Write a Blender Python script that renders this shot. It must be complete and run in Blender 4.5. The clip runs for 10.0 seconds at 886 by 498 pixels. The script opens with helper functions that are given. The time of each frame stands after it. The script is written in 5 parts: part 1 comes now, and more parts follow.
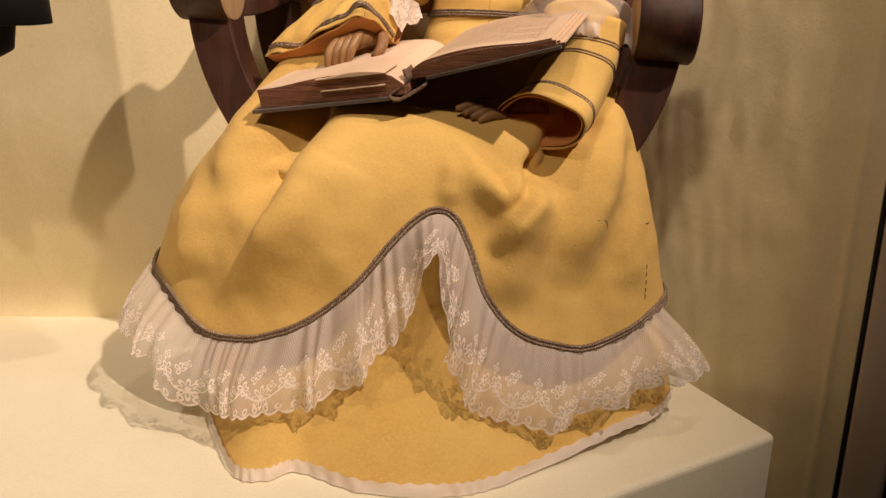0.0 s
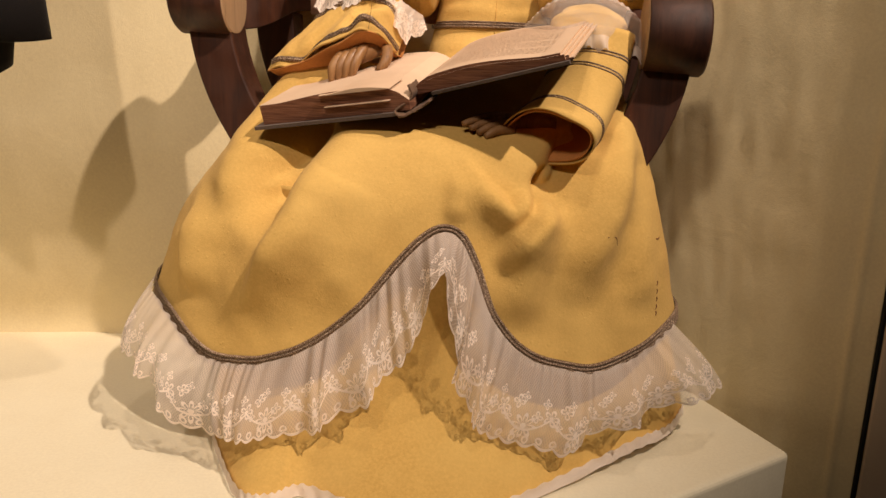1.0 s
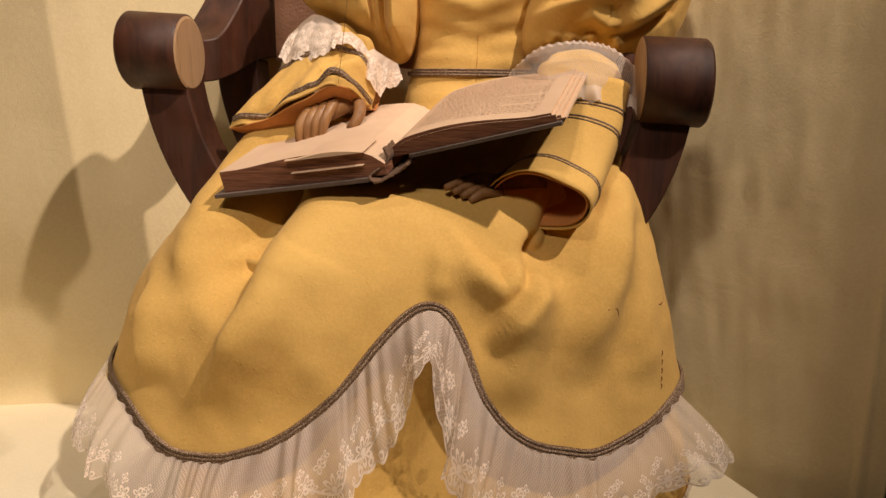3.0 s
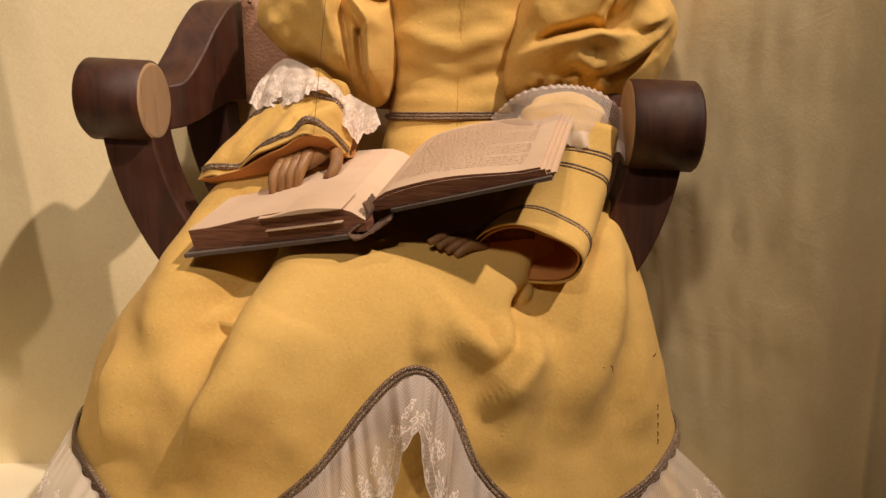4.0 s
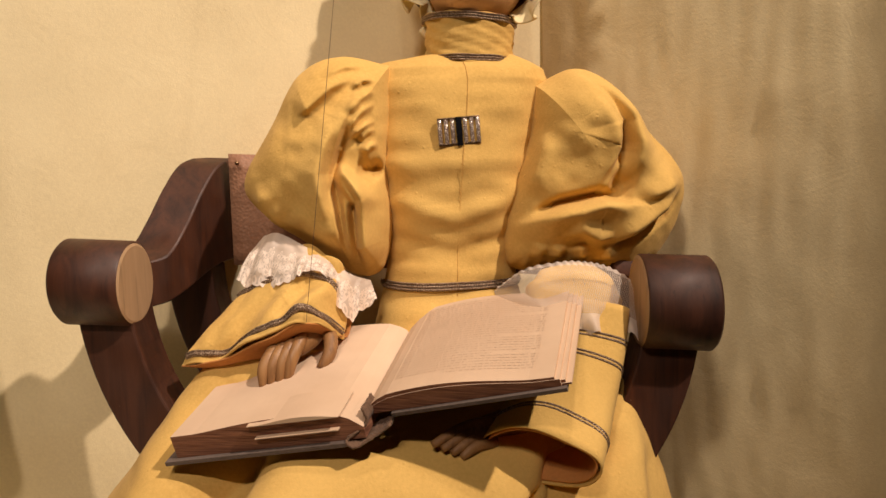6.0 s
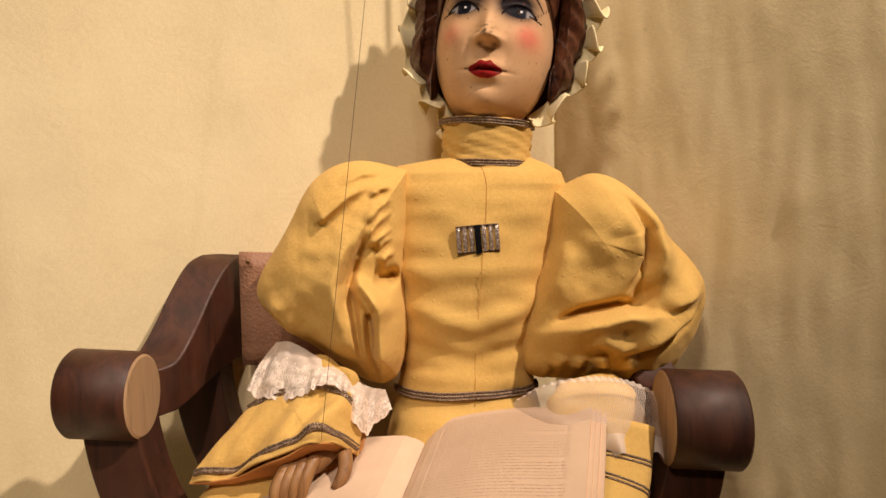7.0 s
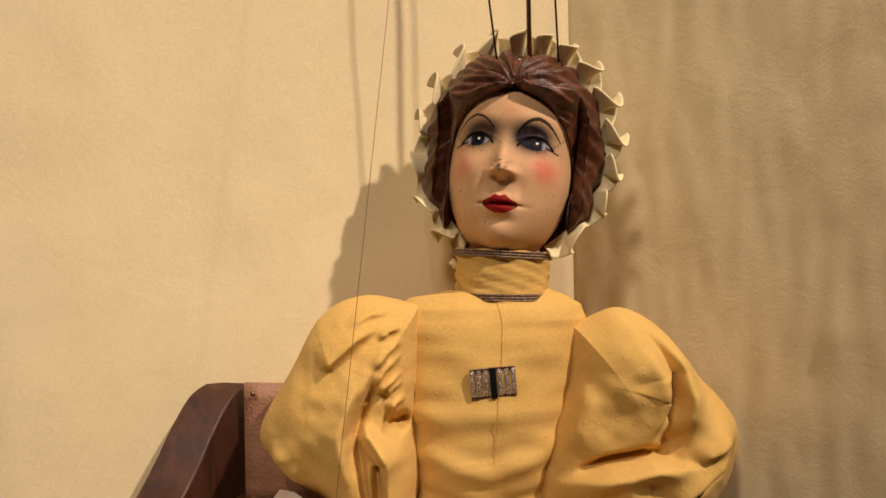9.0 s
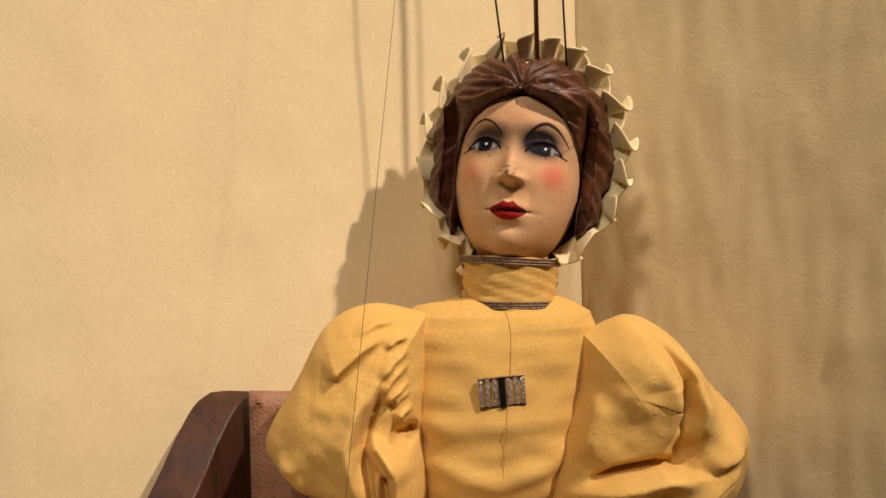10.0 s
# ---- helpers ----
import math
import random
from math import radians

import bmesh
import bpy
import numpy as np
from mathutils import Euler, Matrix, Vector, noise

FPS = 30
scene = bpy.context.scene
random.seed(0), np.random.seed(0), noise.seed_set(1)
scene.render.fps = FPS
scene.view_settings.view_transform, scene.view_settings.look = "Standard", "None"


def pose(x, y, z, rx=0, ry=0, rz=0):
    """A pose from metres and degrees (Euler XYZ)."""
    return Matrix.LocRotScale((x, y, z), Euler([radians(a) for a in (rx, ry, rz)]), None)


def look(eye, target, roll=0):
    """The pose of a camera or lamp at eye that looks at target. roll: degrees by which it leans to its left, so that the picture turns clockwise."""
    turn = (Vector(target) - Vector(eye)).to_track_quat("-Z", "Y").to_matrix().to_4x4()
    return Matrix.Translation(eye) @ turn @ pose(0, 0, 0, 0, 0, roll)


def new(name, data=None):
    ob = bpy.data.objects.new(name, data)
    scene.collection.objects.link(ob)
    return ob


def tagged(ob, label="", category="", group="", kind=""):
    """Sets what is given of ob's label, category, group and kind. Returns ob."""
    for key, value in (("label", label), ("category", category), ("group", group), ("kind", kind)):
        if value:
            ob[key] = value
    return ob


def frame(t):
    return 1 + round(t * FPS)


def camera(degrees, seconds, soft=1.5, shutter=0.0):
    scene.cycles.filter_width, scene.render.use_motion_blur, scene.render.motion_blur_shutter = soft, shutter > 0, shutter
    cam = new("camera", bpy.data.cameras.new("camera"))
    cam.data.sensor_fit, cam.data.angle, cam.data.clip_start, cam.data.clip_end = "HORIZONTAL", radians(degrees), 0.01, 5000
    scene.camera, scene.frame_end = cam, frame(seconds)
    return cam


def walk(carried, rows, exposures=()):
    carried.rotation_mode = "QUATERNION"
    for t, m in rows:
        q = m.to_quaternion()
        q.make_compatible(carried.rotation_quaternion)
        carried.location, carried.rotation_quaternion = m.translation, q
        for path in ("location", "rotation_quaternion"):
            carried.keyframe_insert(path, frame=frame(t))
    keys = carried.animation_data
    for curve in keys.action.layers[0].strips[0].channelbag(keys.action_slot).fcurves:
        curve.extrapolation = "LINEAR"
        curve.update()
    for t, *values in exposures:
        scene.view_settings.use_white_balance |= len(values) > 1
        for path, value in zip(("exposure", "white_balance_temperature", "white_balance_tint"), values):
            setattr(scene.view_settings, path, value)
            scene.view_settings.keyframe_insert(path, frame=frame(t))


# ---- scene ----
# ---- camera ----
cam = camera(62.0, 10.0)
ROWS = [
    (0.0, 0.0, 0.0, 0.2698, -0.0, -12.73, 2.28),
    (0.5, -0.0026, 0.0049, 0.2731, -0.02, -12.75, 2.13),
    (1.0, -0.0034, 0.0129, 0.2798, 0.22, -12.69, 1.89),
    (1.5, -0.0029, 0.0235, 0.2855, 0.19, -12.4, 1.8),
    (2.0, 0.0001, 0.039, 0.2945, 0.18, -12.33, 1.55),
    (2.5, -0.0014, 0.0557, 0.3025, -0.26, -12.1, 1.14),
    (4.0, -0.0116, 0.1022, 0.3364, -3.32, -11.1, -0.24),
    (4.5, -0.0127, 0.1141, 0.3516, -3.77, -10.25, -0.42),
    (5.0, -0.0153, 0.1252, 0.369, -3.92, -9.06, -0.54),
    (6.5, -0.0211, 0.1564, 0.4356, -4.57, -5.05, -1.53),
    (7.0, -0.0315, 0.1641, 0.4577, -5.0, -3.48, -0.95),
    (7.5, -0.0341, 0.1694, 0.4757, -4.89, -2.11, -0.78),
    (8.0, -0.0294, 0.1763, 0.4927, -4.14, -0.85, -0.82),
    (8.5, -0.0299, 0.1825, 0.5083, -4.06, -0.2, -0.91),
    (9.0, -0.0238, 0.1895, 0.5147, -3.51, 0.37, -1.11),
    (9.5, -0.026, 0.1939, 0.5174, -3.55, 0.3, -1.24),
    (10.0, -0.0271, 0.1964, 0.5227, -3.41, -0.02, -1.37),
]
EXPOSURES = [(0.0, 0.05), (2.5, -0.02), (5.0, -0.10), (6.5, -0.03), (7.3, -0.03), (8.5, -0.26), (10.0, -0.19)]
walk(cam, [(t, pose(x, y, z, 90 + pitch, 0, yaw) @ pose(0, 0, 0, 0, 0, roll)) for t, x, y, z, yaw, pitch, roll in ROWS], EXPOSURES)

# ---- light: four warm gallery spots above the visitor, a dim room ----
world = bpy.data.worlds.new("gallery_air")
world.use_nodes = True
world.node_tree.nodes["Background"].inputs[0].default_value = (1.0, 0.80, 0.58, 1)
world.node_tree.nodes["Background"].inputs[1].default_value = 0.035
scene.world = world


def spot(name, eye, target, power, colour, radius, angle, blend=0.6):
    data = bpy.data.lights.new(name, "SPOT")
    data.energy, data.color, data.shadow_soft_size = power, colour, radius
    data.spot_size, data.spot_blend = radians(angle), blend
    ob = new(name, data)
    ob.matrix_world = look(eye, target)
    return ob


spot("spot_lamp", (1.33, -0.61, 2.45), (-0.26, 0.68, 0.40), 308, (1.0, 0.80, 0.66), 0.035, 34, 1.0)
spot("spot_lamp", (0.05, 0.08, 2.42), (-0.26, 0.55, 0.05), 34, (1.0, 0.80, 0.68), 0.04, 38, 1.0)
spot("spot_lamp", (-0.80, -1.40, 2.42), (0.12, 0.70, 0.80), 132, (1.0, 0.80, 0.64), 0.16, 28, 1.0)
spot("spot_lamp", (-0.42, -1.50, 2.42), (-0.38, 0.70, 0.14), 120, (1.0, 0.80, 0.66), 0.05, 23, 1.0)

# ---- materials ----


class Nodes:
    """A small builder for node materials."""

    def __init__(self, name, rough=0.7, metal=0.0, sheen=0.0, spec=0.5):
        self.mat = bpy.data.materials.new(name)
        self.mat.use_nodes = True
        self.t = self.mat.node_tree
        self.p = self.t.nodes["Principled BSDF"]
        self.p.inputs["Roughness"].default_value = rough
        self.p.inputs["Metallic"].default_value = metal
        self.p.inputs["Sheen Weight"].default_value = sheen
        self.p.inputs["Specular IOR Level"].default_value = spec
        self.co = self.t.nodes.new("ShaderNodeTexCoord").outputs["Object"]

    def add(self, kind, **values):
        n = self.t.nodes.new(kind)
        for k, v in values.items():
            setattr(n, k, v)
        return n

    def link(self, a, b):
        self.t.links.new(a, b)

    def put(self, socket, value):
        if isinstance(value, (int, float, tuple)):
            socket.default_value = value
        else:
            self.link(value, socket)

    def noise(self, scale, detail=4.0, rough=0.55, co=None, stretch=None, warp=0.0):
        n = self.add("ShaderNodeTexNoise")
        n.inputs["Scale"].default_value = scale
        n.inputs["Detail"].default_value = detail
        n.inputs["Roughness"].default_value = rough
        n.inputs["Distortion"].default_value = warp
        src = co or self.co
        if stretch:
            m = self.add("ShaderNodeMapping")
            m.inputs["Scale"].default_value = stretch
            self.link(src, m.inputs["Vector"])
            src = m.outputs[0]
        self.link(src, n.inputs["Vector"])
        return n.outputs["Fac"]

    def voronoi(self, scale, co=None, feature="F1"):
        n = self.add("ShaderNodeTexVoronoi", feature=feature)
        n.inputs["Scale"].default_value = scale
        self.link(co or self.co, n.inputs["Vector"])
        return n.outputs["Distance"]

    def ramp(self, fac, *stops):
        n = self.add("ShaderNodeValToRGB")
        e = n.color_ramp.elements
        while len(e) < len(stops):
            e.new(0.5)
        for el, (at, c) in zip(e, stops):
            el.position = at
            el.color = (*c, 1) if isinstance(c, tuple) else (c, c, c, 1)
        self.link(fac, n.inputs[0])
        return n.outputs[0]

    def mix(self, fac, a, b, blend="MIX"):
        n = self.add("ShaderNodeMix", data_type="RGBA", blend_type=blend)
        self.put(n.inputs[0], fac)
        self.put(n.inputs[6], (*a, 1) if isinstance(a, tuple) else a)
        self.put(n.inputs[7], (*b, 1) if isinstance(b, tuple) else b)
        return n.outputs[2]

    def math(self, op, a, b=0.0, c=0.0):
        n = self.add("ShaderNodeMath", operation=op)
        for s, v in zip(n.inputs, (a, b, c)):
            self.put(s, v)
        return n.outputs[0]

    def colour(self, c):
        self.put(self.p.inputs["Base Color"], (*c, 1) if isinstance(c, tuple) else c)
        return self

    def bump(self, height, strength=0.3, distance=0.001):
        n = self.add("ShaderNodeBump")
        n.inputs["Strength"].default_value = strength
        n.inputs["Distance"].default_value = distance
        self.link(height, n.inputs["Height"])
        if self.p.inputs["Normal"].links:
            self.link(self.p.inputs["Normal"].links[0].from_socket, n.inputs["Normal"])
        self.link(n.outputs[0], self.p.inputs["Normal"])
        return self


def cloth(name, base, dirt, nap=0.5, pill=0.0, crease=0.0, sheen=0.06):
    m = Nodes(name, 0.92, sheen=sheen, spec=0.2)
    big = m.ramp(m.noise(9, 5, 0.6), (0.35, dirt), (0.62, base))
    light = tuple(min(1.0, c * 1.10) for c in base)
    fine = m.mix(m.ramp(m.noise(420, 3), (0.35, 0.0), (0.7, 1.0)), big, light)
    worn = m.mix(m.ramp(m.noise(55, 5, 0.65), (0.50, 0.0), (0.75, 0.35)), m.mix(0.55, big, fine), dirt)
    m.colour(worn)
    m.bump(m.noise(900, 2), nap, 0.0006)
    if pill:
        spots = m.ramp(m.voronoi(210), (0.05, 1.0), (0.28, 0.0))
        gate = m.ramp(m.noise(160, 2), (0.52, 0.0), (0.62, 1.0))
        m.bump(m.math("MULTIPLY", spots, gate), pill, 0.0016)
    if pill:
        m.bump(m.noise(150, 4, 0.6, warp=0.3), 0.10, 0.0016)
        m.bump(m.noise(62, 5, 0.6, warp=0.3), 0.07, 0.0038)
    if crease:
        m.bump(m.noise(26, 6, 0.62, warp=0.8), crease, 0.006)
    return m.mat


YELLOW = cloth("yellow_flannel", (0.72, 0.470, 0.142), (0.64, 0.395, 0.108), 0.30, 0.22, 0.05)
YELLOW_UNDER = cloth("yellow_flannel_under", (0.71, 0.47, 0.140), (0.60, 0.37, 0.098), 0.30, 0.08, 0.07)
SEAM = cloth("yellow_seam_thread", (0.62, 0.37, 0.10), (0.55, 0.31, 0.08), 0.2)
LINING = cloth("orange_lining", (0.60, 0.27, 0.08), (0.5, 0.2, 0.06), 0.3)
BACKDROP = cloth("cream_backdrop_cloth", (0.84, 0.715, 0.44), (0.79, 0.655, 0.39), 0.25, 0.0, 0.11, 0.05)
TABLE = cloth("cream_table_cloth", (0.86, 0.79, 0.58), (0.82, 0.74, 0.53), 0.2, 0.0, 0.10, 0.05)
FRILL = cloth("cream_frill", (0.86, 0.75, 0.46), (0.76, 0.63, 0.36), 0.25)
BLACK = cloth("black_felt", (0.012, 0.010, 0.010), (0.006, 0.005, 0.005), 0.4)


def wood(name, dark, lit, rough=0.50):
    m = Nodes(name, rough)
    grain = m.noise(60, 6, 0.65, stretch=(1.0, 1.0, 0.12), warp=1.2)
    streak = m.noise(300, 4, 0.6, stretch=(1.0, 1.0, 0.06))
    c = m.mix(m.ramp(grain, (0.3, 0.0), (0.72, 1.0)), dark, lit)
    c = m.mix(m.ramp(streak, (0.55, 0.0), (0.75, 0.6)), c, tuple(v * 0.45 for v in dark))
    chips = m.ramp(m.noise(130, 3, 0.7), (0.74, 0.0), (0.78, 0.35))
    m.colour(m.mix(chips, c, (0.34, 0.2, 0.12)))
    m.put(m.p.inputs["Roughness"], m.ramp(m.noise(35, 3), (0.3, rough - 0.1), (0.7, rough + 0.2)))
    m.bump(streak, 0.15, 0.0006)
    return m.mat


WOOD = wood("dark_stained_wood", (0.026, 0.008, 0.004), (0.088, 0.028, 0.012))
CAP = wood("pale_end_grain", (0.40, 0.26, 0.14), (0.50, 0.33, 0.19), 0.6)
HANDWOOD = wood("carved_lime_wood", (0.20, 0.09, 0.032), (0.42, 0.225, 0.085), 0.5)


def leather():
    m = Nodes("tan_leather", 0.55)
    m.colour(m.mix(m.ramp(m.noise(30, 5), (0.35, 0.0), (0.7, 1.0)), (0.30, 0.150, 0.085), (0.42, 0.225, 0.135)))
    m.bump(m.voronoi(420), 0.5, 0.0008)
    return m.mat


LEATHER = leather()


def braid_mat():
    m = Nodes("tarnished_metal_braid", 0.48, metal=0.45)
    uv = m.add("ShaderNodeUVMap").outputs[0]
    w = m.add("ShaderNodeTexWave", wave_type="BANDS", bands_direction="DIAGONAL")
    w.inputs["Scale"].default_value = 420.0
    w.inputs["Distortion"].default_value = 2.0
    m.link(uv, w.inputs["Vector"])
    # glints of the metal thread, put into the colour as pale flecks
    spark = m.ramp(m.noise(1500, 2, co=m.co), (0.50, 0.0), (0.66, 1.0))
    c = m.mix(m.ramp(w.outputs["Fac"], (0.2, 0.0), (0.8, 1.0)), (0.095, 0.052, 0.029), (0.21, 0.130, 0.075))
    m.colour(m.mix(spark, c, (0.72, 0.56, 0.40)))
    m.bump(w.outputs["Fac"], 0.6, 0.0006)
    return m.mat


BRAID = braid_mat()


def lace_mat(name, period, width, flowers=True, fill=0.30):
    """Netting with embroidered flowers; u runs along the band and v across it, both in metres."""
    m = Nodes(name, 0.85, sheen=0.2, spec=0.2)
    uv = m.add("ShaderNodeUVMap").outputs[0]
    sep = m.add("ShaderNodeSeparateXYZ")
    m.link(uv, sep.inputs[0])
    u, v = sep.outputs[0], sep.outputs[1]
    # net of fine threads, crossed at a slant
    k = 2 * math.pi / 0.0017
    a = m.math("ABSOLUTE", m.math("SINE", m.math("MULTIPLY", m.math("ADD", u, m.math("MULTIPLY", v, 0.6)), k / 2)))
    b = m.math("ABSOLUTE", m.math("SINE", m.math("MULTIPLY", m.math("SUBTRACT", u, m.math("MULTIPLY", v, 0.6)), k / 2)))
    net = m.math("LESS_THAN", m.math("MINIMUM", a, b), 0.33)
    mask = m.math("MAXIMUM", m.math("MULTIPLY", net, 0.56), fill)
    solid = None

    def flower(du, dv, size, petals):
        fu = m.math("SUBTRACT", m.math("MODULO", m.math("ADD", u, du), period), period / 2)
        fv = m.math("SUBTRACT", v, dv)
        r = m.math("SQRT", m.math("ADD", m.math("MULTIPLY", fu, fu), m.math("MULTIPLY", fv, fv)))
        ang = m.math("ARCTAN2", fv, fu)
        edge = m.math("MULTIPLY_ADD", m.math("ABSOLUTE", m.math("COSINE", m.math("MULTIPLY", ang, petals / 2))), size * 0.62, size * 0.38)
        full = m.math("LESS_THAN", r, edge)
        loop = m.math("MULTIPLY", full, m.math("GREATER_THAN", r, m.math("MULTIPLY", edge, 0.72)))
        spoke = m.math("MULTIPLY", full, m.math("LESS_THAN", m.math("ABSOLUTE", m.math("COSINE", m.math("MULTIPLY", ang, petals))), 0.38))
        heart = m.math("LESS_THAN", r, size * 0.22)
        return m.math("MAXIMUM", m.math("MAXIMUM", loop, spoke), heart)

    if flowers:
        solid = flower(0.0, width * 0.76, 0.0090, 8)
        solid = m.math("MAXIMUM", solid, flower(period * 0.5, width * 0.60, 0.0058, 5))
        solid = m.math("MAXIMUM", solid, flower(period * 0.22, width * 0.48, 0.0045, 4))
        solid = m.math("MAXIMUM", solid, flower(period * 0.78, width * 0.62, 0.0042, 4))
        wave = m.math("MULTIPLY_ADD", m.math("ABSOLUTE", m.math("SINE", m.math("MULTIPLY", u, math.pi / period))), 0.010, width * 0.62)
        chain = m.math("LESS_THAN", m.math("ABSOLUTE", m.math("SUBTRACT", v, wave)), 0.0008)
        solid = m.math("MAXIMUM", solid, chain)
        for du, dv, size, n in ((0.10, 0.40, 0.0034, 4), (0.62, 0.44, 0.0036, 4), (0.36, 0.68, 0.0034, 4)):
            solid = m.math("MAXIMUM", solid, flower(period * du, width * dv, size, n))
        for du in (0.12, 0.37, 0.62, 0.87):
            fu = m.math("SUBTRACT", m.math("MODULO", m.math("ADD", u, period * du), period), period / 2)
            fv = m.math("SUBTRACT", v, width * 0.915)
            r = m.math("SQRT", m.math("ADD", m.math("MULTIPLY", fu, fu), m.math("MULTIPLY", fv, fv)))
            solid = m.math("MAXIMUM", solid, m.math("LESS_THAN", m.math("ABSOLUTE", m.math("SUBTRACT", r, 0.0017)), 0.0006))
        rim = m.math("GREATER_THAN", v, width * 0.965)
        solid = m.math("MAXIMUM", solid, rim)
    else:
        dots = m.ramp(m.voronoi(330, uv), (0.16, 0.95), (0.27, 0.0))
        rims = m.math("MAXIMUM", m.math("LESS_THAN", v, width * 0.10), m.math("GREATER_THAN", v, width * 0.80))
        solid = m.math("MAXIMUM", m.math("MULTIPLY", dots, 0.35), m.math("MULTIPLY", rims, 0.62))
    mask = m.math("MAXIMUM", mask, m.math("MULTIPLY", solid, 0.93))
    m.colour(m.mix(m.noise(30, 4), (0.90, 0.74, 0.60), (0.96, 0.86, 0.76)))
    out = m.t.nodes["Material Output"]
    mixer, clear = m.add("ShaderNodeMixShader"), m.add("ShaderNodeBsdfTransparent")
    m.link(mask, mixer.inputs[0])
    m.link(clear.outputs[0], mixer.inputs[1])
    m.link(m.p.outputs[0], mixer.inputs[2])
    m.link(mixer.outputs[0], out.inputs[0])
    m.bump(solid, 0.5, 0.0008)
    return m.mat


LACE = lace_mat("embroidered_net_lace", 0.036, 0.052, True, 0.36)
LACE_TRIM = lace_mat("narrow_cotton_lace", 0.012, 0.01, False, 0.86)
LACE_CUFF = lace_mat("gathered_cuff_net", 0.02, 0.05, False, 0.16)
LACE_RUFFLE = lace_mat("gathered_cuff_lace", 0.024, 0.028, True, 0.66)


def paper_mat():
    m = Nodes("aged_paper", 0.85)
    m.colour(m.mix(m.ramp(m.noise(14, 5), (0.35, 0.0), (0.7, 1.0)), (0.60, 0.43, 0.29), (0.72, 0.54, 0.38)))
    m.bump(m.noise(60, 3), 0.15, 0.001)
    return m.mat


def page_edge_mat():
    m = Nodes("browned_page_edges", 0.8)
    lines = m.noise(900, 3, 0.6, stretch=(0.05, 0.05, 1.0))
    c = m.mix(m.ramp(lines, (0.35, 0.0), (0.65, 1.0)), (0.12, 0.042, 0.020), (0.34, 0.150, 0.080))
    m.colour(m.mix(m.ramp(m.noise(25, 3), (0.4, 0.0), (0.7, 0.6)), c, (0.20, 0.078, 0.042)))
    m.bump(lines, 0.5, 0.0008)
    return m.mat


PAPER, PAGE_EDGE = paper_mat(), page_edge_mat()
EDGE_PALE = cloth("pale_page_edges", (0.70, 0.48, 0.30), (0.55, 0.34, 0.2), 0.5)
COVER = cloth("grey_marbled_board", (0.15, 0.115, 0.095), (0.05, 0.033, 0.026), 0.6)
SPINE_CLOTH = cloth("worn_brown_spine_cloth", (0.20, 0.12, 0.075), (0.07, 0.04, 0.025), 0.8)
INK = cloth("faded_print", (0.595, 0.435, 0.30), (0.645, 0.48, 0.335), 0.1)


def plain(name, c, rough=0.6, metal=0.0):
    m = Nodes(name, rough, metal)
    m.colour(m.mix(m.noise(40, 4), tuple(v * 0.85 for v in c), c))
    return m.mat




def stones():
    m = Nodes("paste_stones", 0.22, 0.35)
    m.colour(m.mix(m.ramp(m.voronoi(900), (0.2, 1.0), (0.5, 0.0)), (0.30, 0.23, 0.19), (0.86, 0.78, 0.70)))
    m.bump(m.voronoi(900), 0.8, 0.0006)
    return m.mat


STRASS = stones()
JET = plain("black_glass", (0.01, 0.01, 0.012), 0.08)
BRASS = plain("tarnished_brass", (0.25, 0.16, 0.09), 0.35, 0.9)
DARKWALL = plain("dark_gallery_paint", (0.10, 0.085, 0.07), 0.9)
FLOORMAT = plain("dark_gallery_floor", (0.10, 0.07, 0.05), 0.5)
STRIP = plain("beige_edge_strip", (0.55, 0.44, 0.34), 0.45)
# near-black colour for the shade inside the trim groove
GAP_SHADE = plain("black_gap_shade", (0.004, 0.004, 0.004), 0.7)
THREAD = plain("brown_thread", (0.30, 0.19, 0.11), 0.8)
CORD = plain("black_cord", (0.015, 0.012, 0.01), 0.8)

# ---- building helpers ----


def link_mesh(name, verts, faces, mats, parent=None, label="", index=None, uv=None, smooth=True):
    me = bpy.data.meshes.new(name)
    me.from_pydata([tuple(map(float, v)) for v in verts], [], faces)
    for m in mats if isinstance(mats, (list, tuple)) else [mats]:
        me.materials.append(m)
    if index is not None:
        me.polygons.foreach_set("material_index", index)
    me.polygons.foreach_set("use_smooth", [smooth] * len(me.polygons))
    if uv is not None:
        layer = me.uv_layers.new(name="UVMap")
        loops = np.empty(len(me.loops), dtype=np.int32)
        me.loops.foreach_get("vertex_index", loops)
        layer.data.foreach_set("uv", np.asarray(uv, dtype=np.float32)[loops].ravel())
    me.update()
    ob = new(name, me)
    ob.parent = parent
    if label:
        tagged(ob, label)
    return ob


def part(name, bm, material, parent, label="", smooth=True):
    me = bpy.data.meshes.new(name)
    bmesh.ops.recalc_face_normals(bm, faces=bm.faces)
    bm.to_mesh(me)
    bm.free()
    me.materials.append(material)
    me.polygons.foreach_set("use_smooth", [smooth] * len(me.polygons))
    ob = new(name, me)
    ob.parent = parent
    if label:
        tagged(ob, label)
    return ob


def grid(f, nu, nv, wrap=False):
    """Points f(u, v) for u, v in 0..1, and the quads between them."""
    verts = [f(i / (nu if wrap else nu - 1), j / (nv - 1)) for j in range(nv) for i in range(nu)]
    faces = []
    for j in range(nv - 1):
        for i in range(nu if wrap else nu - 1):
            k = (i + 1) % nu
            faces.append((j * nu + i, j * nu + k, (j + 1) * nu + k, (j + 1) * nu + i))
    return verts, faces


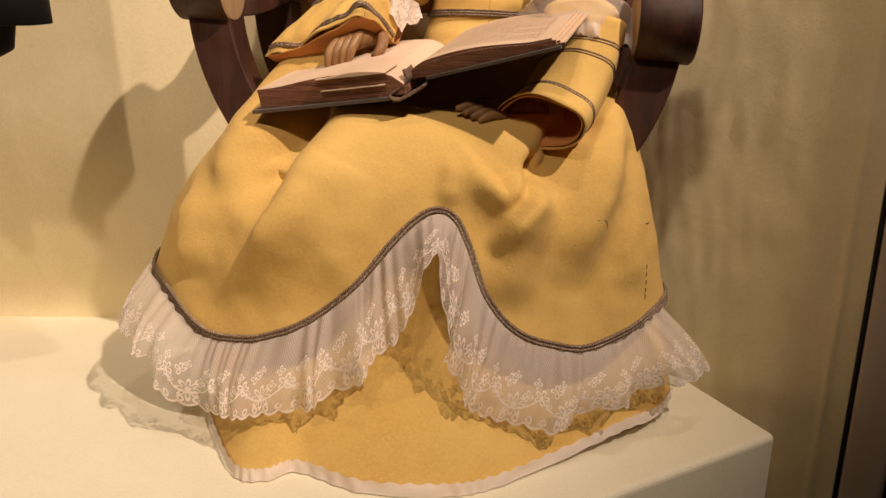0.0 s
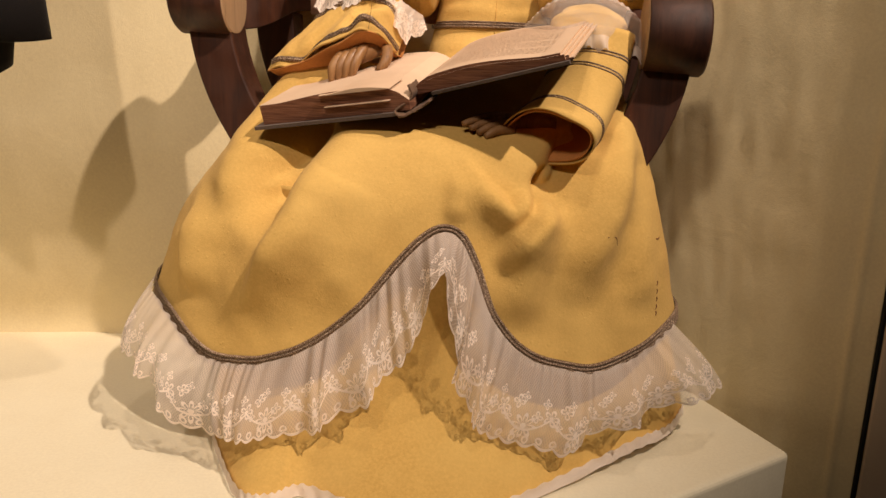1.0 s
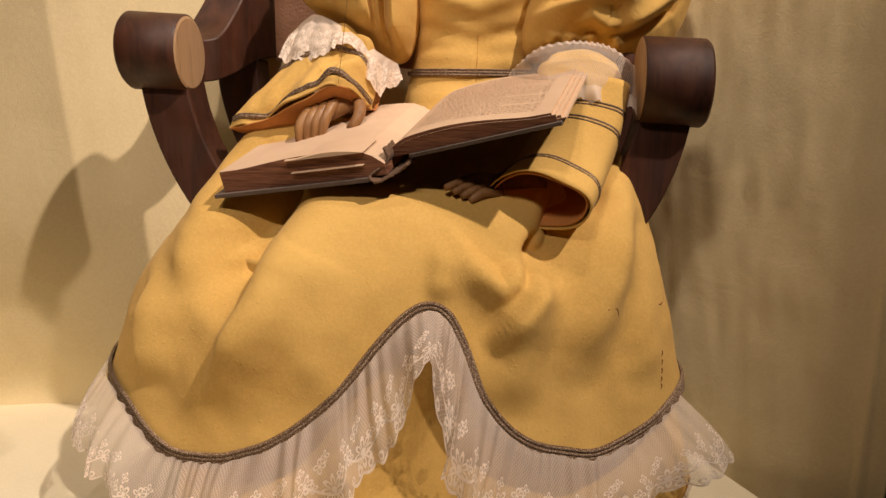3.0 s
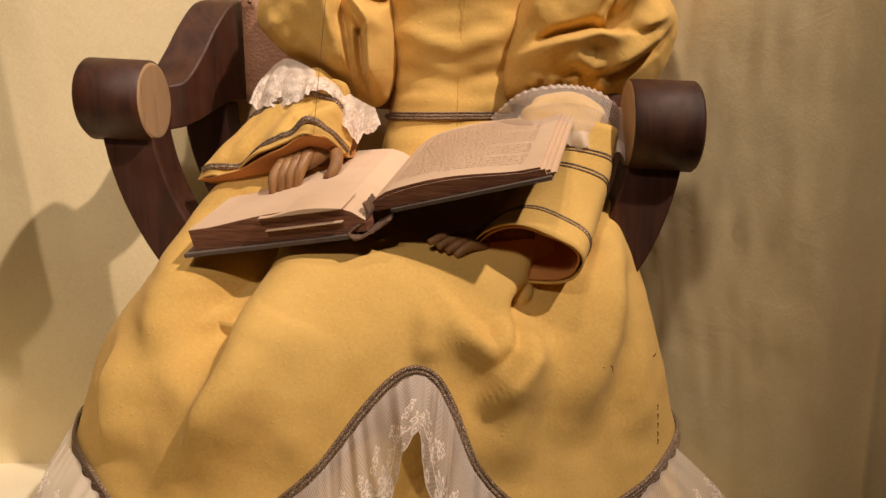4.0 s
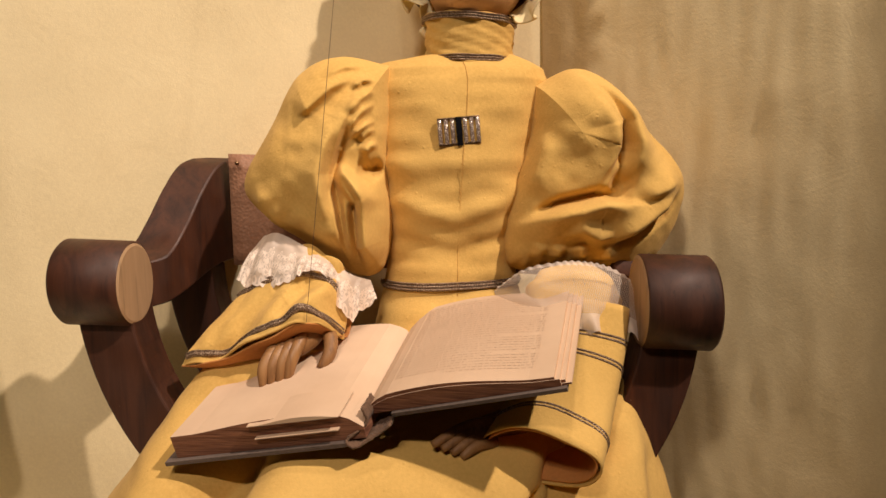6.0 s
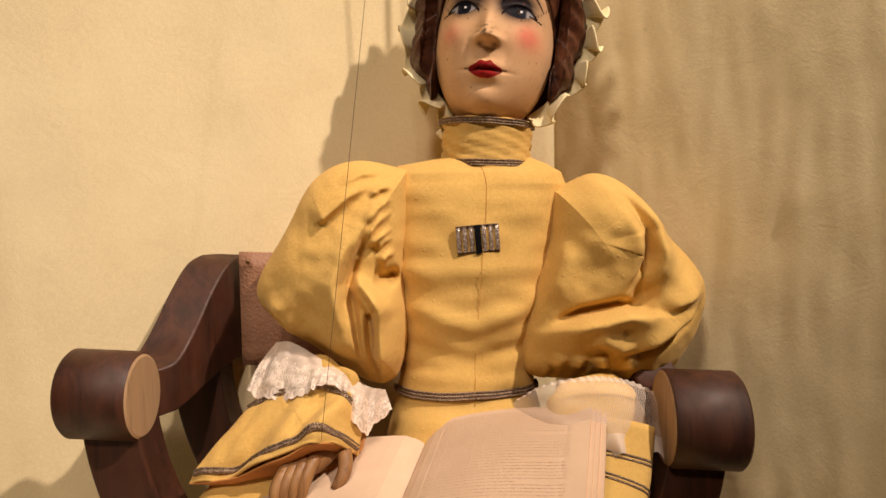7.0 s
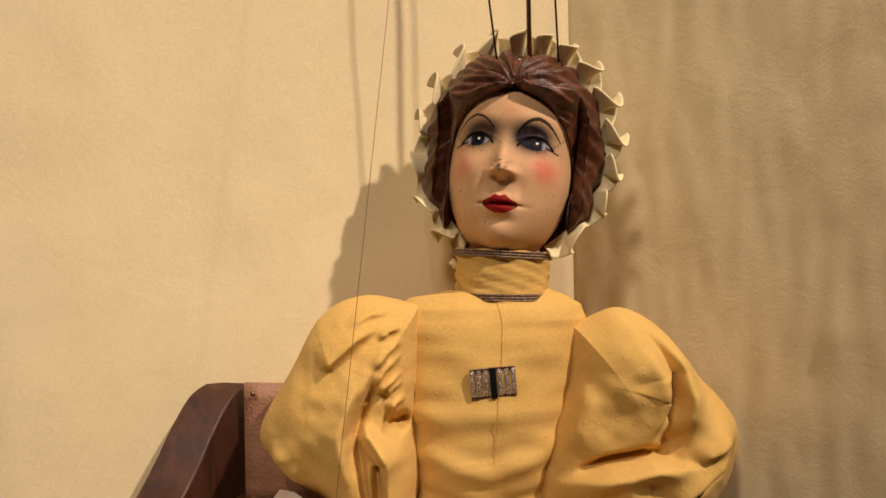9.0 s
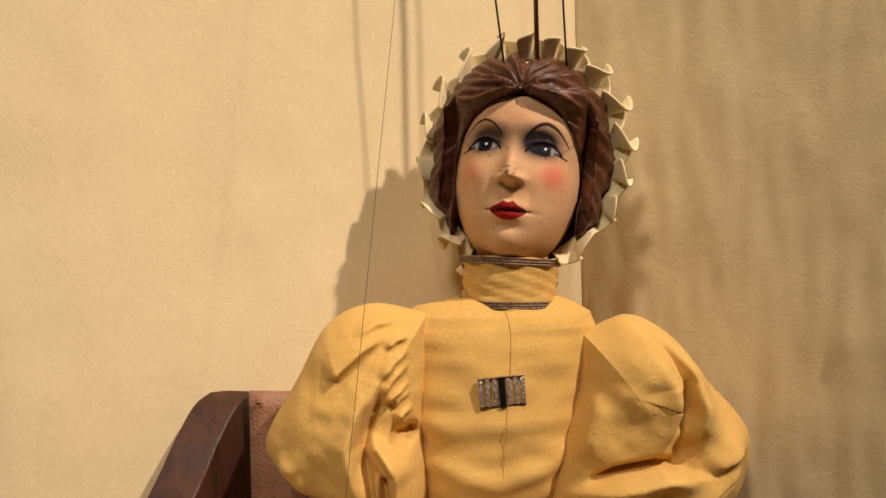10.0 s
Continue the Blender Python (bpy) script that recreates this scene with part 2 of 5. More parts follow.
def sheet(name, f, nu, nv, mat, parent, label="", wrap=False, thick=0.0, uv=None):
    verts, faces = grid(f, nu, nv, wrap)
    uvs = None
    if uv:
        uvs = [uv(i / (nu - 1), j / (nv - 1)) for j in range(nv) for i in range(nu)]
    ob = link_mesh(name, verts, faces, mat, parent, label, uv=uvs)
    if thick:
        s = ob.modifiers.new("thickness", "SOLIDIFY")
        s.thickness, s.offset = thick, -1.0
    return ob


def spline(points, n):
    """A smooth run of n points through the given ones."""
    p = np.array(points, float)
    p = np.vstack([2 * p[0] - p[1], p, 2 * p[-1] - p[-2]])
    out = []
    for s in np.linspace(0, len(points) - 1, n):
        i = min(int(s), len(points) - 2)
        t = s - i
        a, b, c, d = p[i : i + 4]
        out.append(0.5 * (2 * b + (c - a) * t + (2 * a - 5 * b + 4 * c - d) * t * t + (3 * b - a - 3 * c + d) * t**3))
    return np.array(out)


def frames(path):
    """Tangent, side and up for each point of a path."""
    tan = np.gradient(path, axis=0)
    tan /= np.linalg.norm(tan, axis=1)[:, None] + 1e-12
    ups = []
    up = np.array([0.0, 0.0, 1.0]) if abs(tan[0][2]) < 0.9 else np.array([0.0, -1.0, 0.0])
    for t in tan:
        up = up - t * (up @ t)
        up /= np.linalg.norm(up)
        ups.append(up.copy())
    up = np.array(ups)
    return tan, np.cross(tan, up), up


def tube(path, radii, sides=12, flat=1.0, caps=True, shape=None):
    """A tube round a path; radii may vary along it, flat squeezes it upwards, shape(angle, s) scales it."""
    path = np.asarray(path, float)
    n = len(path)
    radii = np.interp(np.linspace(0, 1, n), np.linspace(0, 1, len(radii)), radii) if hasattr(radii, "__len__") else np.full(n, radii)
    _, side, up = frames(path)
    verts, faces = [], []
    for i in range(n):
        for k in range(sides):
            a = 2 * math.pi * k / sides
            g = shape(a, i / (n - 1)) if shape else 1.0
            verts.append(path[i] + radii[i] * g * (math.cos(a) * side[i] + flat * math.sin(a) * up[i]))
    for i in range(n - 1):
        for k in range(sides):
            m = (k + 1) % sides
            faces.append((i * sides + k, i * sides + m, (i + 1) * sides + m, (i + 1) * sides + k))
    if caps:
        faces.append(tuple(range(sides))[::-1])
        faces.append(tuple((n - 1) * sides + k for k in range(sides)))
    return verts, faces


def thing(name, label, category, at=(0, 0, 0), group=""):
    ob = new(name)
    ob.location = at
    ob.empty_display_size = 0.02
    return tagged(ob, label, category, group)


def smooth01(x, a, b):
    t = min(1.0, max(0.0, (x - a) / (b - a)))
    return t * t * (3 - 2 * t)


def wob(x, y, z, scale, amp):
    return amp * noise.noise(Vector((x * scale, y * scale, z * scale)))


def lip(points, w, a, e=None):
    """A fold along a bent line: as high as a, w wide on the line's own side and e wide on the other."""
    return points, w, a, e or w


def folds_at(x, z, folds):
    """Height of the cloth at (x, z) over its smooth form."""
    total = 0.0
    for points, w, a, e in folds:
        best, side, where = 1e9, 1.0, 0.5
        n = len(points) - 1
        for i in range(n):
            x0, z0 = points[i]
            dx, dz = points[i + 1][0] - x0, points[i + 1][1] - z0
            px, pz = x - x0, z - z0
            t = min(1.0, max(0.0, (px * dx + pz * dz) / (dx * dx + dz * dz)))
            d2 = (px - t * dx) ** 2 + (pz - t * dz) ** 2
            if d2 < best:
                best, side, where = d2, dx * pz - dz * px, (i + t) / n
        d = math.sqrt(best)
        if d > 4 * max(w, e):
            continue
        k = math.exp(-((math.hypot(d, 0.3 * w) - 0.3 * w) / (0.8 * w)) ** 1.3) if side >= 0 and e != w else math.exp(-((d / e) ** 2))
        total += 1.75 * a * k * smooth01(min(where, 1 - where), 0.0, 0.36)
    return total


def drape(name, rows, nu, nv, mat, parent, base, label="", thick=0.0, ripple=None, uv=None):
    """Cloth through a few rows of points; ripple(u, v) moves it out of its smooth form."""
    lines = [spline(r, nu) for r in rows]
    columns = [spline([line[i] for line in lines], nv) for i in range(nu)]

    def f(u, v):
        p = columns[round(u * (nu - 1))][round(v * (nv - 1))] - base
        return p + np.array(ripple(u, v)) if ripple else p

    return sheet(name, f, nu, nv, mat, parent, label, thick=thick, uv=uv)


# ---- the alcove: two cloth walls, a covered plinth, the dark room ----
CORNER = (0.118, 0.779)


def left_wall_y(x):
    return 0.765 + 0.12 * x


def left_wall(u, v):
    x = -1.3 + (CORNER[0] + 1.3) * u
    z = -0.02 + 1.75 * v
    fillet = 0.012 * max(0.0, 1 - z / 0.03) ** 2
    y = left_wall_y(x) - fillet + 0.075 * smooth01(-x, 0.12, 0.42) * max(0.0, 1 - z / 0.22) ** 1.5
    y += wob(x, 0, z * 0.25, 9, 0.004) + wob(x, 3, z, 25, 0.0012) + wob(x * 1.6, 13, z * 0.6, 50, 0.0007)
    return (x, y if u < 0.985 else left_wall_y(x) - fillet, z)


tagged(sheet("wall_left", left_wall, 150, 90, BACKDROP, None, thick=0.02), "cream cotton backdrop cloth hung in soft creases", "wall", kind="structure")

RIGHT_END = (0.347, 0.579)


def right_wall(u, v):
    x = CORNER[0] + (RIGHT_END[0] - CORNER[0]) * u
    y = CORNER[1] + (RIGHT_END[1] - CORNER[1]) * u
    z = -0.75 + 2.48 * v
    d = wob(x * 2, 7, z * 0.3, 14, 0.0010) + wob(x, 5, z, 34, 0.0011) + wob(x * 1.8, 11, z * 0.8, 50, 0.0012) + wob(x + 0.7 * z, 4, z - 0.6 * x, 90, 0.0007)
    d -= 0.0022 * math.exp(-(((u - 0.935) / 0.010) ** 2))
    if u < 0.02 or u > 0.99:
        d = 0
    return (x + 0.57 * d, y + 0.82 * d, z)


tagged(sheet("wall_right", right_wall, 110, 150, BACKDROP, None, thick=0.02), "wrinkled cream backdrop cloth with a vertical crease", "wall", kind="structure")


def box_bm(size, centre=(0, 0, 0), turn=0.0, bevel=0.0, segments=2):
    bm = bmesh.new()
    bmesh.ops.create_cube(bm, size=1.0)
    m = Matrix.Translation(centre) @ Matrix.Rotation(turn, 4, "Z") @ Matrix.Diagonal((*size, 1))
    bmesh.ops.transform(bm, matrix=m, verts=bm.verts)
    if bevel:
        bmesh.ops.bevel(bm, geom=bm.edges[:], offset=bevel, segments=segments, affect="EDGES", profile=0.5)
    return bm


WALL_TURN = math.atan2(RIGHT_END[1] - CORNER[1], RIGHT_END[0] - CORNER[0])
ALONG = np.array([math.cos(WALL_TURN), math.sin(WALL_TURN)])


def on_right_wall(d, z):
    return (RIGHT_END[0] + ALONG[0] * d, RIGHT_END[1] + ALONG[1] * d, z)


# the groove is a solid black strip; its shade is in the colour
tagged(part("trim_groove", box_bm((0.004, 0.016, 2.48), on_right_wall(0.002, 0.49), WALL_TURN), GAP_SHADE, None), "black strip standing for the shade in the gap beside the cloth panel", "trim", kind="structure")
tagged(part("trim", box_bm((0.030, 0.020, 2.48), on_right_wall(0.019, 0.49), WALL_TURN, 0.003), STRIP, None), "beige painted edge strip of the display panel", "trim", kind="structure")


def plinth_mesh():
    bm = bmesh.new()
    d = np.array([math.cos(radians(33)), math.sin(radians(33))])
    p0 = np.array([0.278, 0.556])
    back = np.array([0.2385, 0.6705])
    left = p0 - d * 1.45
    ring = [p0, back, np.array([0.118, 0.785]), np.array([-0.30, 0.83]), np.array([-1.28, 0.80]), left]
    top = [bm.verts.new((*p, 0.0)) for p in ring]
    low = [bm.verts.new((p[0], p[1], -0.75)) for p in ring]
    bm.faces.new(top)
    bm.faces.new(low[::-1])
    n = len(ring)
    for i in range(n):
        bm.faces.new((top[i], low[i], low[(i + 1) % n], top[(i + 1) % n]))
    edges = [e for e in bm.edges if all(v.co.z > -0.1 for v in e.verts)]
    edges += [e for e in bm.edges if (e.verts[0].co - e.verts[1].co).length > 0.7 and abs(e.verts[0].co.x - 0.278) < 1e-4 and abs(e.verts[1].co.x - 0.278) < 1e-4]
    bmesh.ops.bevel(bm, geom=edges, offset=0.005, segments=4, affect="EDGES", profile=0.5)
    bmesh.ops.triangulate(bm, faces=[f for f in bm.faces if len(f.verts) > 4])
    return bm


tagged(part("plinth", plinth_mesh(), TABLE, None, smooth=False), "display plinth covered with smooth cream cotton cloth", "plinth", kind="structure")

tagged(part("floor", box_bm((7, 7, 0.1), (0, -1.2, -0.80)), FLOORMAT, None), "dark polished gallery floor", "floor", kind="structure")
tagged(part("ceiling", box_bm((7, 7, 0.1), (0, -1.2, 2.60)), DARKWALL, None), "dark painted gallery ceiling", "ceiling", kind="structure")
for nm, size, at in (("wall_north", (7, 0.1, 3.4), (0, 2.3, 0.9)), ("wall_south", (7, 0.1, 3.4), (0, -4.7, 0.9)), ("wall_east", (0.1, 7, 3.4), (3.5, -1.2, 0.9)), ("wall_west", (0.1, 7, 3.4), (-3.5, -1.2, 0.9))):
    tagged(part(nm, box_bm(size, at), DARKWALL, None), "dark painted gallery wall", "wall", kind="structure")

# ---- the chair ----
CH = thing("curule_chair", "dark-stained wooden curule armchair with scrolled arms on the plinth", "chair", (-0.021, 0.66, 0.0))
CHAIR_AT = np.array([-0.021, 0.61, -0.003])
CX, CY = np.array([0.992, -0.118, -0.050]), np.array([0.118, 0.993, 0.0])


def chair_point(u, w, z):
    return CHAIR_AT + CX * u + CY * w + np.array([0, 0, 1.0]) * z


def chair_mesh(name, verts, faces, mat, label="", smooth=True, bevel=0.0):
    base = np.array(CH.location)
    ob = link_mesh(name, [np.asarray(v) - base for v in verts], faces, mat, CH, label, smooth=smooth)
    if bevel:
        b = ob.modifiers.new("edges", "BEVEL")
        b.width, b.segments, b.limit_method, b.angle_limit = bevel, 2, "ANGLE", radians(40)
    return ob


def swept_board(outline, thick, place):
    """A board cut to an outline of (a, z) points and as thick as given; place(a, b, z) puts it in the room."""
    n = len(outline)
    verts = [place(a, -thick / 2, z) for a, z in outline] + [place(a, thick / 2, z) for a, z in outline]
    faces = [tuple(range(n))[::-1], tuple(range(n, 2 * n))]
    faces += [(i, (i + 1) % n, n + (i + 1) % n, n + i) for i in range(n)]
    return verts, faces


for side in (-1, 1):
    # scroll: a turned drum across the arm's end
    a, b = (-0.2095, -0.1645) if side < 0 else (0.164, 0.209)
    inner, outer = (b, a) if side < 0 else (a, b)
    R = 0.0278 if side < 0 else 0.0305
    prof = [(inner, R - 0.0012), (inner + side * 0.0012, R), (outer - side * 0.002, R + 0.0003), (outer, R - 0.0015)]
    verts, faces = [], []
    for u, r in prof:
        for k in range(48):
            an = 2 * math.pi * k / 48
            rr = r * (1 + 0.012 * math.sin(2 * an + side))
            verts.append(chair_point(u, rr * math.cos(an) + 0.012, 0.334 + rr * math.sin(an)))
    for j in range(3):
        for k in range(48):
            m = (k + 1) % 48
            faces.append((j * 48 + k, j * 48 + m, (j + 1) * 48 + m, (j + 1) * 48 + k))
    faces.append(tuple(144 + k for k in range(48)))
    scroll = chair_mesh("scroll", verts, faces, WOOD)
    cap = [chair_point(inner, (R - 0.0012) * math.cos(2 * math.pi * k / 48) + 0.012, 0.334 + (R - 0.0012) * math.sin(2 * math.pi * k / 48)) for k in range(48)]
    mid = [chair_point(inner - side * 0.0008, (R - 0.003) * math.cos(2 * math.pi * k / 48) + 0.012, 0.334 + (R - 0.003) * math.sin(2 * math.pi * k / 48)) for k in range(48)]
    capf = [(k, (k + 1) % 48, 48 + (k + 1) % 48, 48 + k) for k in range(48)] + [tuple(48 + k for k in range(48))]
    ob = link_mesh("end_cap", [np.asarray(v) - np.array(CH.location) for v in cap + mid], capf, CAP, scroll, "pale unstained round end cap", smooth=False)
    # arm: a sawn board that dips behind the scroll and climbs to the back post
    top = spline([(0.008, 0.352), (0.024, 0.347), (0.038, 0.346), (0.052, 0.354), (0.068, 0.372), (0.084, 0.393), (0.102, 0.411), (0.122, 0.418)], 41)
    low = spline([(0.008, 0.307), (0.034, 0.313), (0.060, 0.321), (0.094, 0.335), (0.122, 0.339)], 41)
    verts, faces = [], []
    for (a, zt), (b, zl) in zip(top, low):
        for k, (w, z) in enumerate(((a, zt), (a, zt), (b, zl), (b, zl))):
            slide = 0.1815 - 0.0075 * smooth01(w, 0.032, 0.046) - 0.0285 * max(0.0, w - 0.036) / 0.085
            verts.append(chair_point(side * slide + (0.0155 if k in (1, 2) else -0.0155), w, z))
    for i in range(40):
        for k in range(4):
            m = (k + 1) % 4
            faces.append((i * 4 + k, i * 4 + m, (i + 1) * 4 + m, (i + 1) * 4 + k))
    faces += [(3, 2, 1, 0), (160, 161, 162, 163)]
    arm = chair_mesh("arm", verts, faces, WOOD, smooth=False, bevel=0.0012)
    arm.data.polygons.foreach_set("use_smooth", [True] * len(arm.data.polygons))
    arm.data.set_sharp_from_angle(angle=radians(35))
# legs: half hoops that cross under the seat, front and back, with straight feet
for w, rad, cu, wide in ((0.020, 0.185, 0.0, 0.034), (0.105, 0.160, 0.0, 0.030)):
    verts, faces = [], []
    N = 60
    for i in range(N + 1):
        an = math.pi * (1.0 + i / N)
        c, s = math.cos(an), math.sin(an)
        for rr, ww in ((rad + 0.017 * 1.0, -wide / 2), (rad + 0.017, wide / 2), (rad - 0.019, wide / 2), (rad - 0.019, -wide / 2)):
            verts.append(chair_point(cu + rr * c, w + ww, 0.335 + rr * s * 1.0))
    for i in range(N):
        for k in range(4):
            m = (k + 1) % 4
            faces.append((i * 4 + k, i * 4 + m, (i + 1) * 4 + m, (i + 1) * 4 + k))
    faces += [(3, 2, 1, 0), tuple(N * 4 + k for k in range(4))]
    chair_mesh("leg_hoop", verts, faces, WOOD, smooth=False, bevel=0.0015)
    for s in (-1, 1):
        foot = [chair_point(s * 0.02, w, 0.16), chair_point(s * 0.06, w, 0.09), chair_point(s * 0.11, w, 0.012)]
        v, f = tube(spline(foot, 10), [0.018, 0.016, 0.018], 8)
        chair_mesh("foot", v, f, WOOD)
    v, f = swept_board([(-0.13, 0.0), (0.13, 0.0), (0.12, 0.018), (-0.12, 0.018)], 0.03, lambda a, b, z, w=w: chair_point(a, w + b, z))
    chair_mesh("sled_foot", v, f, WOOD, smooth=False, bevel=0.002)
v, f = swept_board([(-0.135, 0.232), (0.135, 0.232), (0.135, 0.245), (-0.135, 0.245)], 0.10, lambda a, b, z: chair_point(a, 0.062 + b, z))
chair_mesh("seat", v, f, LEATHER, "tan leather seat", smooth=False, bevel=0.003)


def back_panel(u, v):
    a = -0.1285 + 0.257 * u
    sag = 0.010 * math.sin(math.pi * u)
    return tuple(chair_point(a, 0.104 + sag, 0.335 + 0.086 * v) - np.array(CH.location))


sheet("back_panel", back_panel, 24, 8, LEATHER, CH, "tan grained leather back strap", thick=0.004)
for s in (-1, 1):
    bm = bmesh.new()
    bmesh.ops.create_uvsphere(bm, u_segments=10, v_segments=6, radius=0.0018)
    bmesh.ops.translate(bm, vec=Vector(chair_point(s * 0.121, 0.1012, 0.414) - np.array(CH.location)), verts=bm.verts)
    part("nail", bm, BRASS, CH)

# ---- the dress ----
DRESS = thing("dress", "yellow flannel puppet dress with lace flounces and tarnished braid", "dress", (0.0, 0.62, 0.0))
D0 = np.array(DRESS.location)

RING_Z = (0.292, 0.254, 0.243, 0.216, 0.170, 0.100, 0.050, 0.003)
RING_L = (-0.095, -0.146, -0.162, -0.188, -0.220, -0.247, -0.262, -0.270)
RING_R = (0.100, 0.128, 0.141, 0.155, 0.169, 0.186, 0.196, 0.200)
RING_F = (0.630, 0.598, 0.566, 0.541, 0.525, 0.513, 0.497, 0.472)


def ring(q):
    out = []
    for r in (RING_Z, RING_L, RING_R, RING_F):
        i = min(int(q * (len(r) - 1)), len(r) - 2)
        t = q * (len(r) - 1) - i
        p = [r[max(0, i - 1)], r[i], r[i + 1], r[min(len(r) - 1, i + 2)]]
        out.append(0.5 * (2 * p[1] + (p[2] - p[0]) * t + (2 * p[0] - 5 * p[1] + 4 * p[2] - p[3]) * t * t + (3 * p[1] - p[0] - 3 * p[2] + p[3]) * t**3))
    return out


FOLDS = [
    lip([(-0.088, 0.247), (-0.103, 0.222), (-0.109, 0.203), (-0.113, 0.180), (-0.128, 0.145), (-0.145, 0.110)], 0.026, 0.011, 0.006),
    lip([(-0.100, 0.275), (-0.124, 0.222), (-0.150, 0.165)], 0.022, -0.026),
    lip([(-0.060, 0.240), (-0.102, 0.186), (-0.140, 0.130), (-0.168, 0.085)], 0.024, 0.006),
    lip([(-0.146, 0.258), (-0.160, 0.215), (-0.156, 0.175)], 0.020, 0.006),
    lip([(-0.112, 0.222), (-0.134, 0.207), (-0.152, 0.192)], 0.009, 0.006, 0.005),
    lip([(-0.192, 0.190), (-0.196, 0.151), (-0.189, 0.112)], 0.020, 0.006, 0.004),
    lip([(0.064, 0.217), (0.053, 0.203), (0.038, 0.193), (0.024, 0.205), (-0.001, 0.233)], 0.013, 0.008, 0.004),
    lip([(0.068, 0.207), (0.058, 0.189), (0.045, 0.174), (0.030, 0.148)], 0.014, 0.010, 0.0035),
    lip([(0.078, 0.226), (0.062, 0.206), (0.050, 0.193)], 0.0045, 0.007, 0.0035),
    lip([(0.070, 0.224), (0.060, 0.205), (0.052, 0.190)], 0.006, -0.012),
    lip([(0.092, 0.262), (0.074, 0.214), (0.062, 0.192)], 0.010, -0.008),
    lip([(0.096, 0.265), (0.103, 0.242), (0.113, 0.231)], 0.008, -0.012),
    lip([(0.126, 0.284), (0.119, 0.236), (0.101, 0.172), (0.084, 0.118)], 0.017, 0.009),
    lip([(0.075, 0.200), (0.052, 0.155), (0.044, 0.105)], 0.017, 0.006),
    lip([(0.004, 0.222), (0.000, 0.180)], 0.012, 0.003, 0.006),
    lip([(-0.030, 0.225), (-0.064, 0.160), (-0.092, 0.110)], 0.014, 0.0025),
    lip([(0.146, 0.200), (0.140, 0.150), (0.146, 0.110)], 0.012, 0.003),
]


def skirt_point(th, q, puff=0.0, swell=1.0):
    """th runs from pi (one side) over 1.5 pi (front) to 2 pi (other side) and on round the back."""
    z, xl, xr, yf = ring(q)
    c, s = math.cos(th), math.sin(th)
    cx = -0.03
    a = (cx - xl) if c < 0 else (xr - cx)
    z += (0.028 * abs(c) ** 5 if c < 0 else 0.034 * c**3) * max(0.0, 1 - q / 0.40)
    ys = 0.635 - 0.02 * (1 if c > 0 else 0) * abs(c)
    e = 2 / 2.25
    x = cx + swell * a * math.copysign(abs(c) ** e, c)
    if s < 0:
        y = ys - swell * (ys - yf) * abs(s) ** e
    else:
        y = ys + 0.055 * s
    h = puff
    if s < 0:
        h += folds_at(x, z, FOLDS) * min(1.0, abs(s) * 1.6)
    h += wob(x + 0.45 * z, 0, z * 0.35, 40, 0.0014) * smooth01(q, 0.25, 0.5) + wob(x, y, z, 28, 0.0016) + wob(x, y, z, 70, 0.0006)
    n = Vector((c * 0.8, s if s < 0 else s * 0.3, 0.15)).normalized()
    return np.array([x + n.x * h, y + n.y * h, z])


def q_of_z(z):
    lo, hi = 0.0, 1.0
    for _ in range(22):
        m = (lo + hi) / 2
        if ring(m)[0] > z:
            lo = m
        else:
            hi = m
    return lo


BRAID_X = (-0.300, -0.243, -0.213, -0.186, -0.172, -0.155, -0.130, -0.093, -0.060, -0.035, -0.019, -0.006, 0.006, 0.016, 0.029, 0.052, 0.086, 0.112, 0.140, 0.173, 0.215)
BRAID_Z = (0.150, 0.116, 0.101, 0.083, 0.077, 0.076, 0.079, 0.095, 0.123, 0.154, 0.171, 0.178, 0.173, 0.154, 0.120, 0.093, 0.080, 0.078, 0.086, 0.101, 0.112)


def braid_z(x):
    i = int(np.searchsorted(BRAID_X, x)) - 1
    i = min(max(i, 0), len(BRAID_X) - 2)
    t = min(1.0, max(0.0, (x - BRAID_X[i]) / (BRAID_X[i + 1] - BRAID_X[i])))
    m = []
    for k in (i, i + 1):
        a, b = max(0, k - 1), min(len(BRAID_X) - 1, k + 1)
        m.append((BRAID_Z[b] - BRAID_Z[a]) / (BRAID_X[b] - BRAID_X[a]))
    h = BRAID_X[i + 1] - BRAID_X[i]
    return BRAID_Z[i] * (1 + 2 * t) * (1 - t) ** 2 + m[0] * h * t * (1 - t) ** 2 + BRAID_Z[i + 1] * t * t * (3 - 2 * t) + m[1] * h * t * t * (t - 1)


def braid_q(th):
    """Where the braid crosses the skirt at this angle."""
    z = 0.1
    for _ in range(8):
        x = skirt_point(th, q_of_z(z))[0] if math.sin(th) <= 0 else (-0.26 if math.cos(th) < 0 else 0.19)
        z = 0.5 * z + 0.5 * braid_z(x)
    return q_of_z(z)


NT = 360
THETAS = [math.pi * (0.86 + 1.28 * i / (NT - 1)) for i in range(NT)]
BQ = [braid_q(th) for th in THETAS]


def overskirt(u, v):
    i = round(u * (NT - 1))
    return skirt_point(THETAS[i], v**0.9 * BQ[i], 0.003) - D0


sheet("overskirt", overskirt, NT, 160, YELLOW, DRESS, thick=0.0015)


def arc_lengths(points):
    d = np.linalg.norm(np.diff(np.array(points), axis=0), axis=1)
    return np.concatenate([[0], np.cumsum(d)])


EDGE = [skirt_point(th, q, 0.0052) for th, q in zip(THETAS, BQ)]
EDGE_S = arc_lengths(EDGE)


def outward(i):
    th = THETAS[i]
    return np.array([math.cos(th) * 0.8, math.sin(th), 0.1])


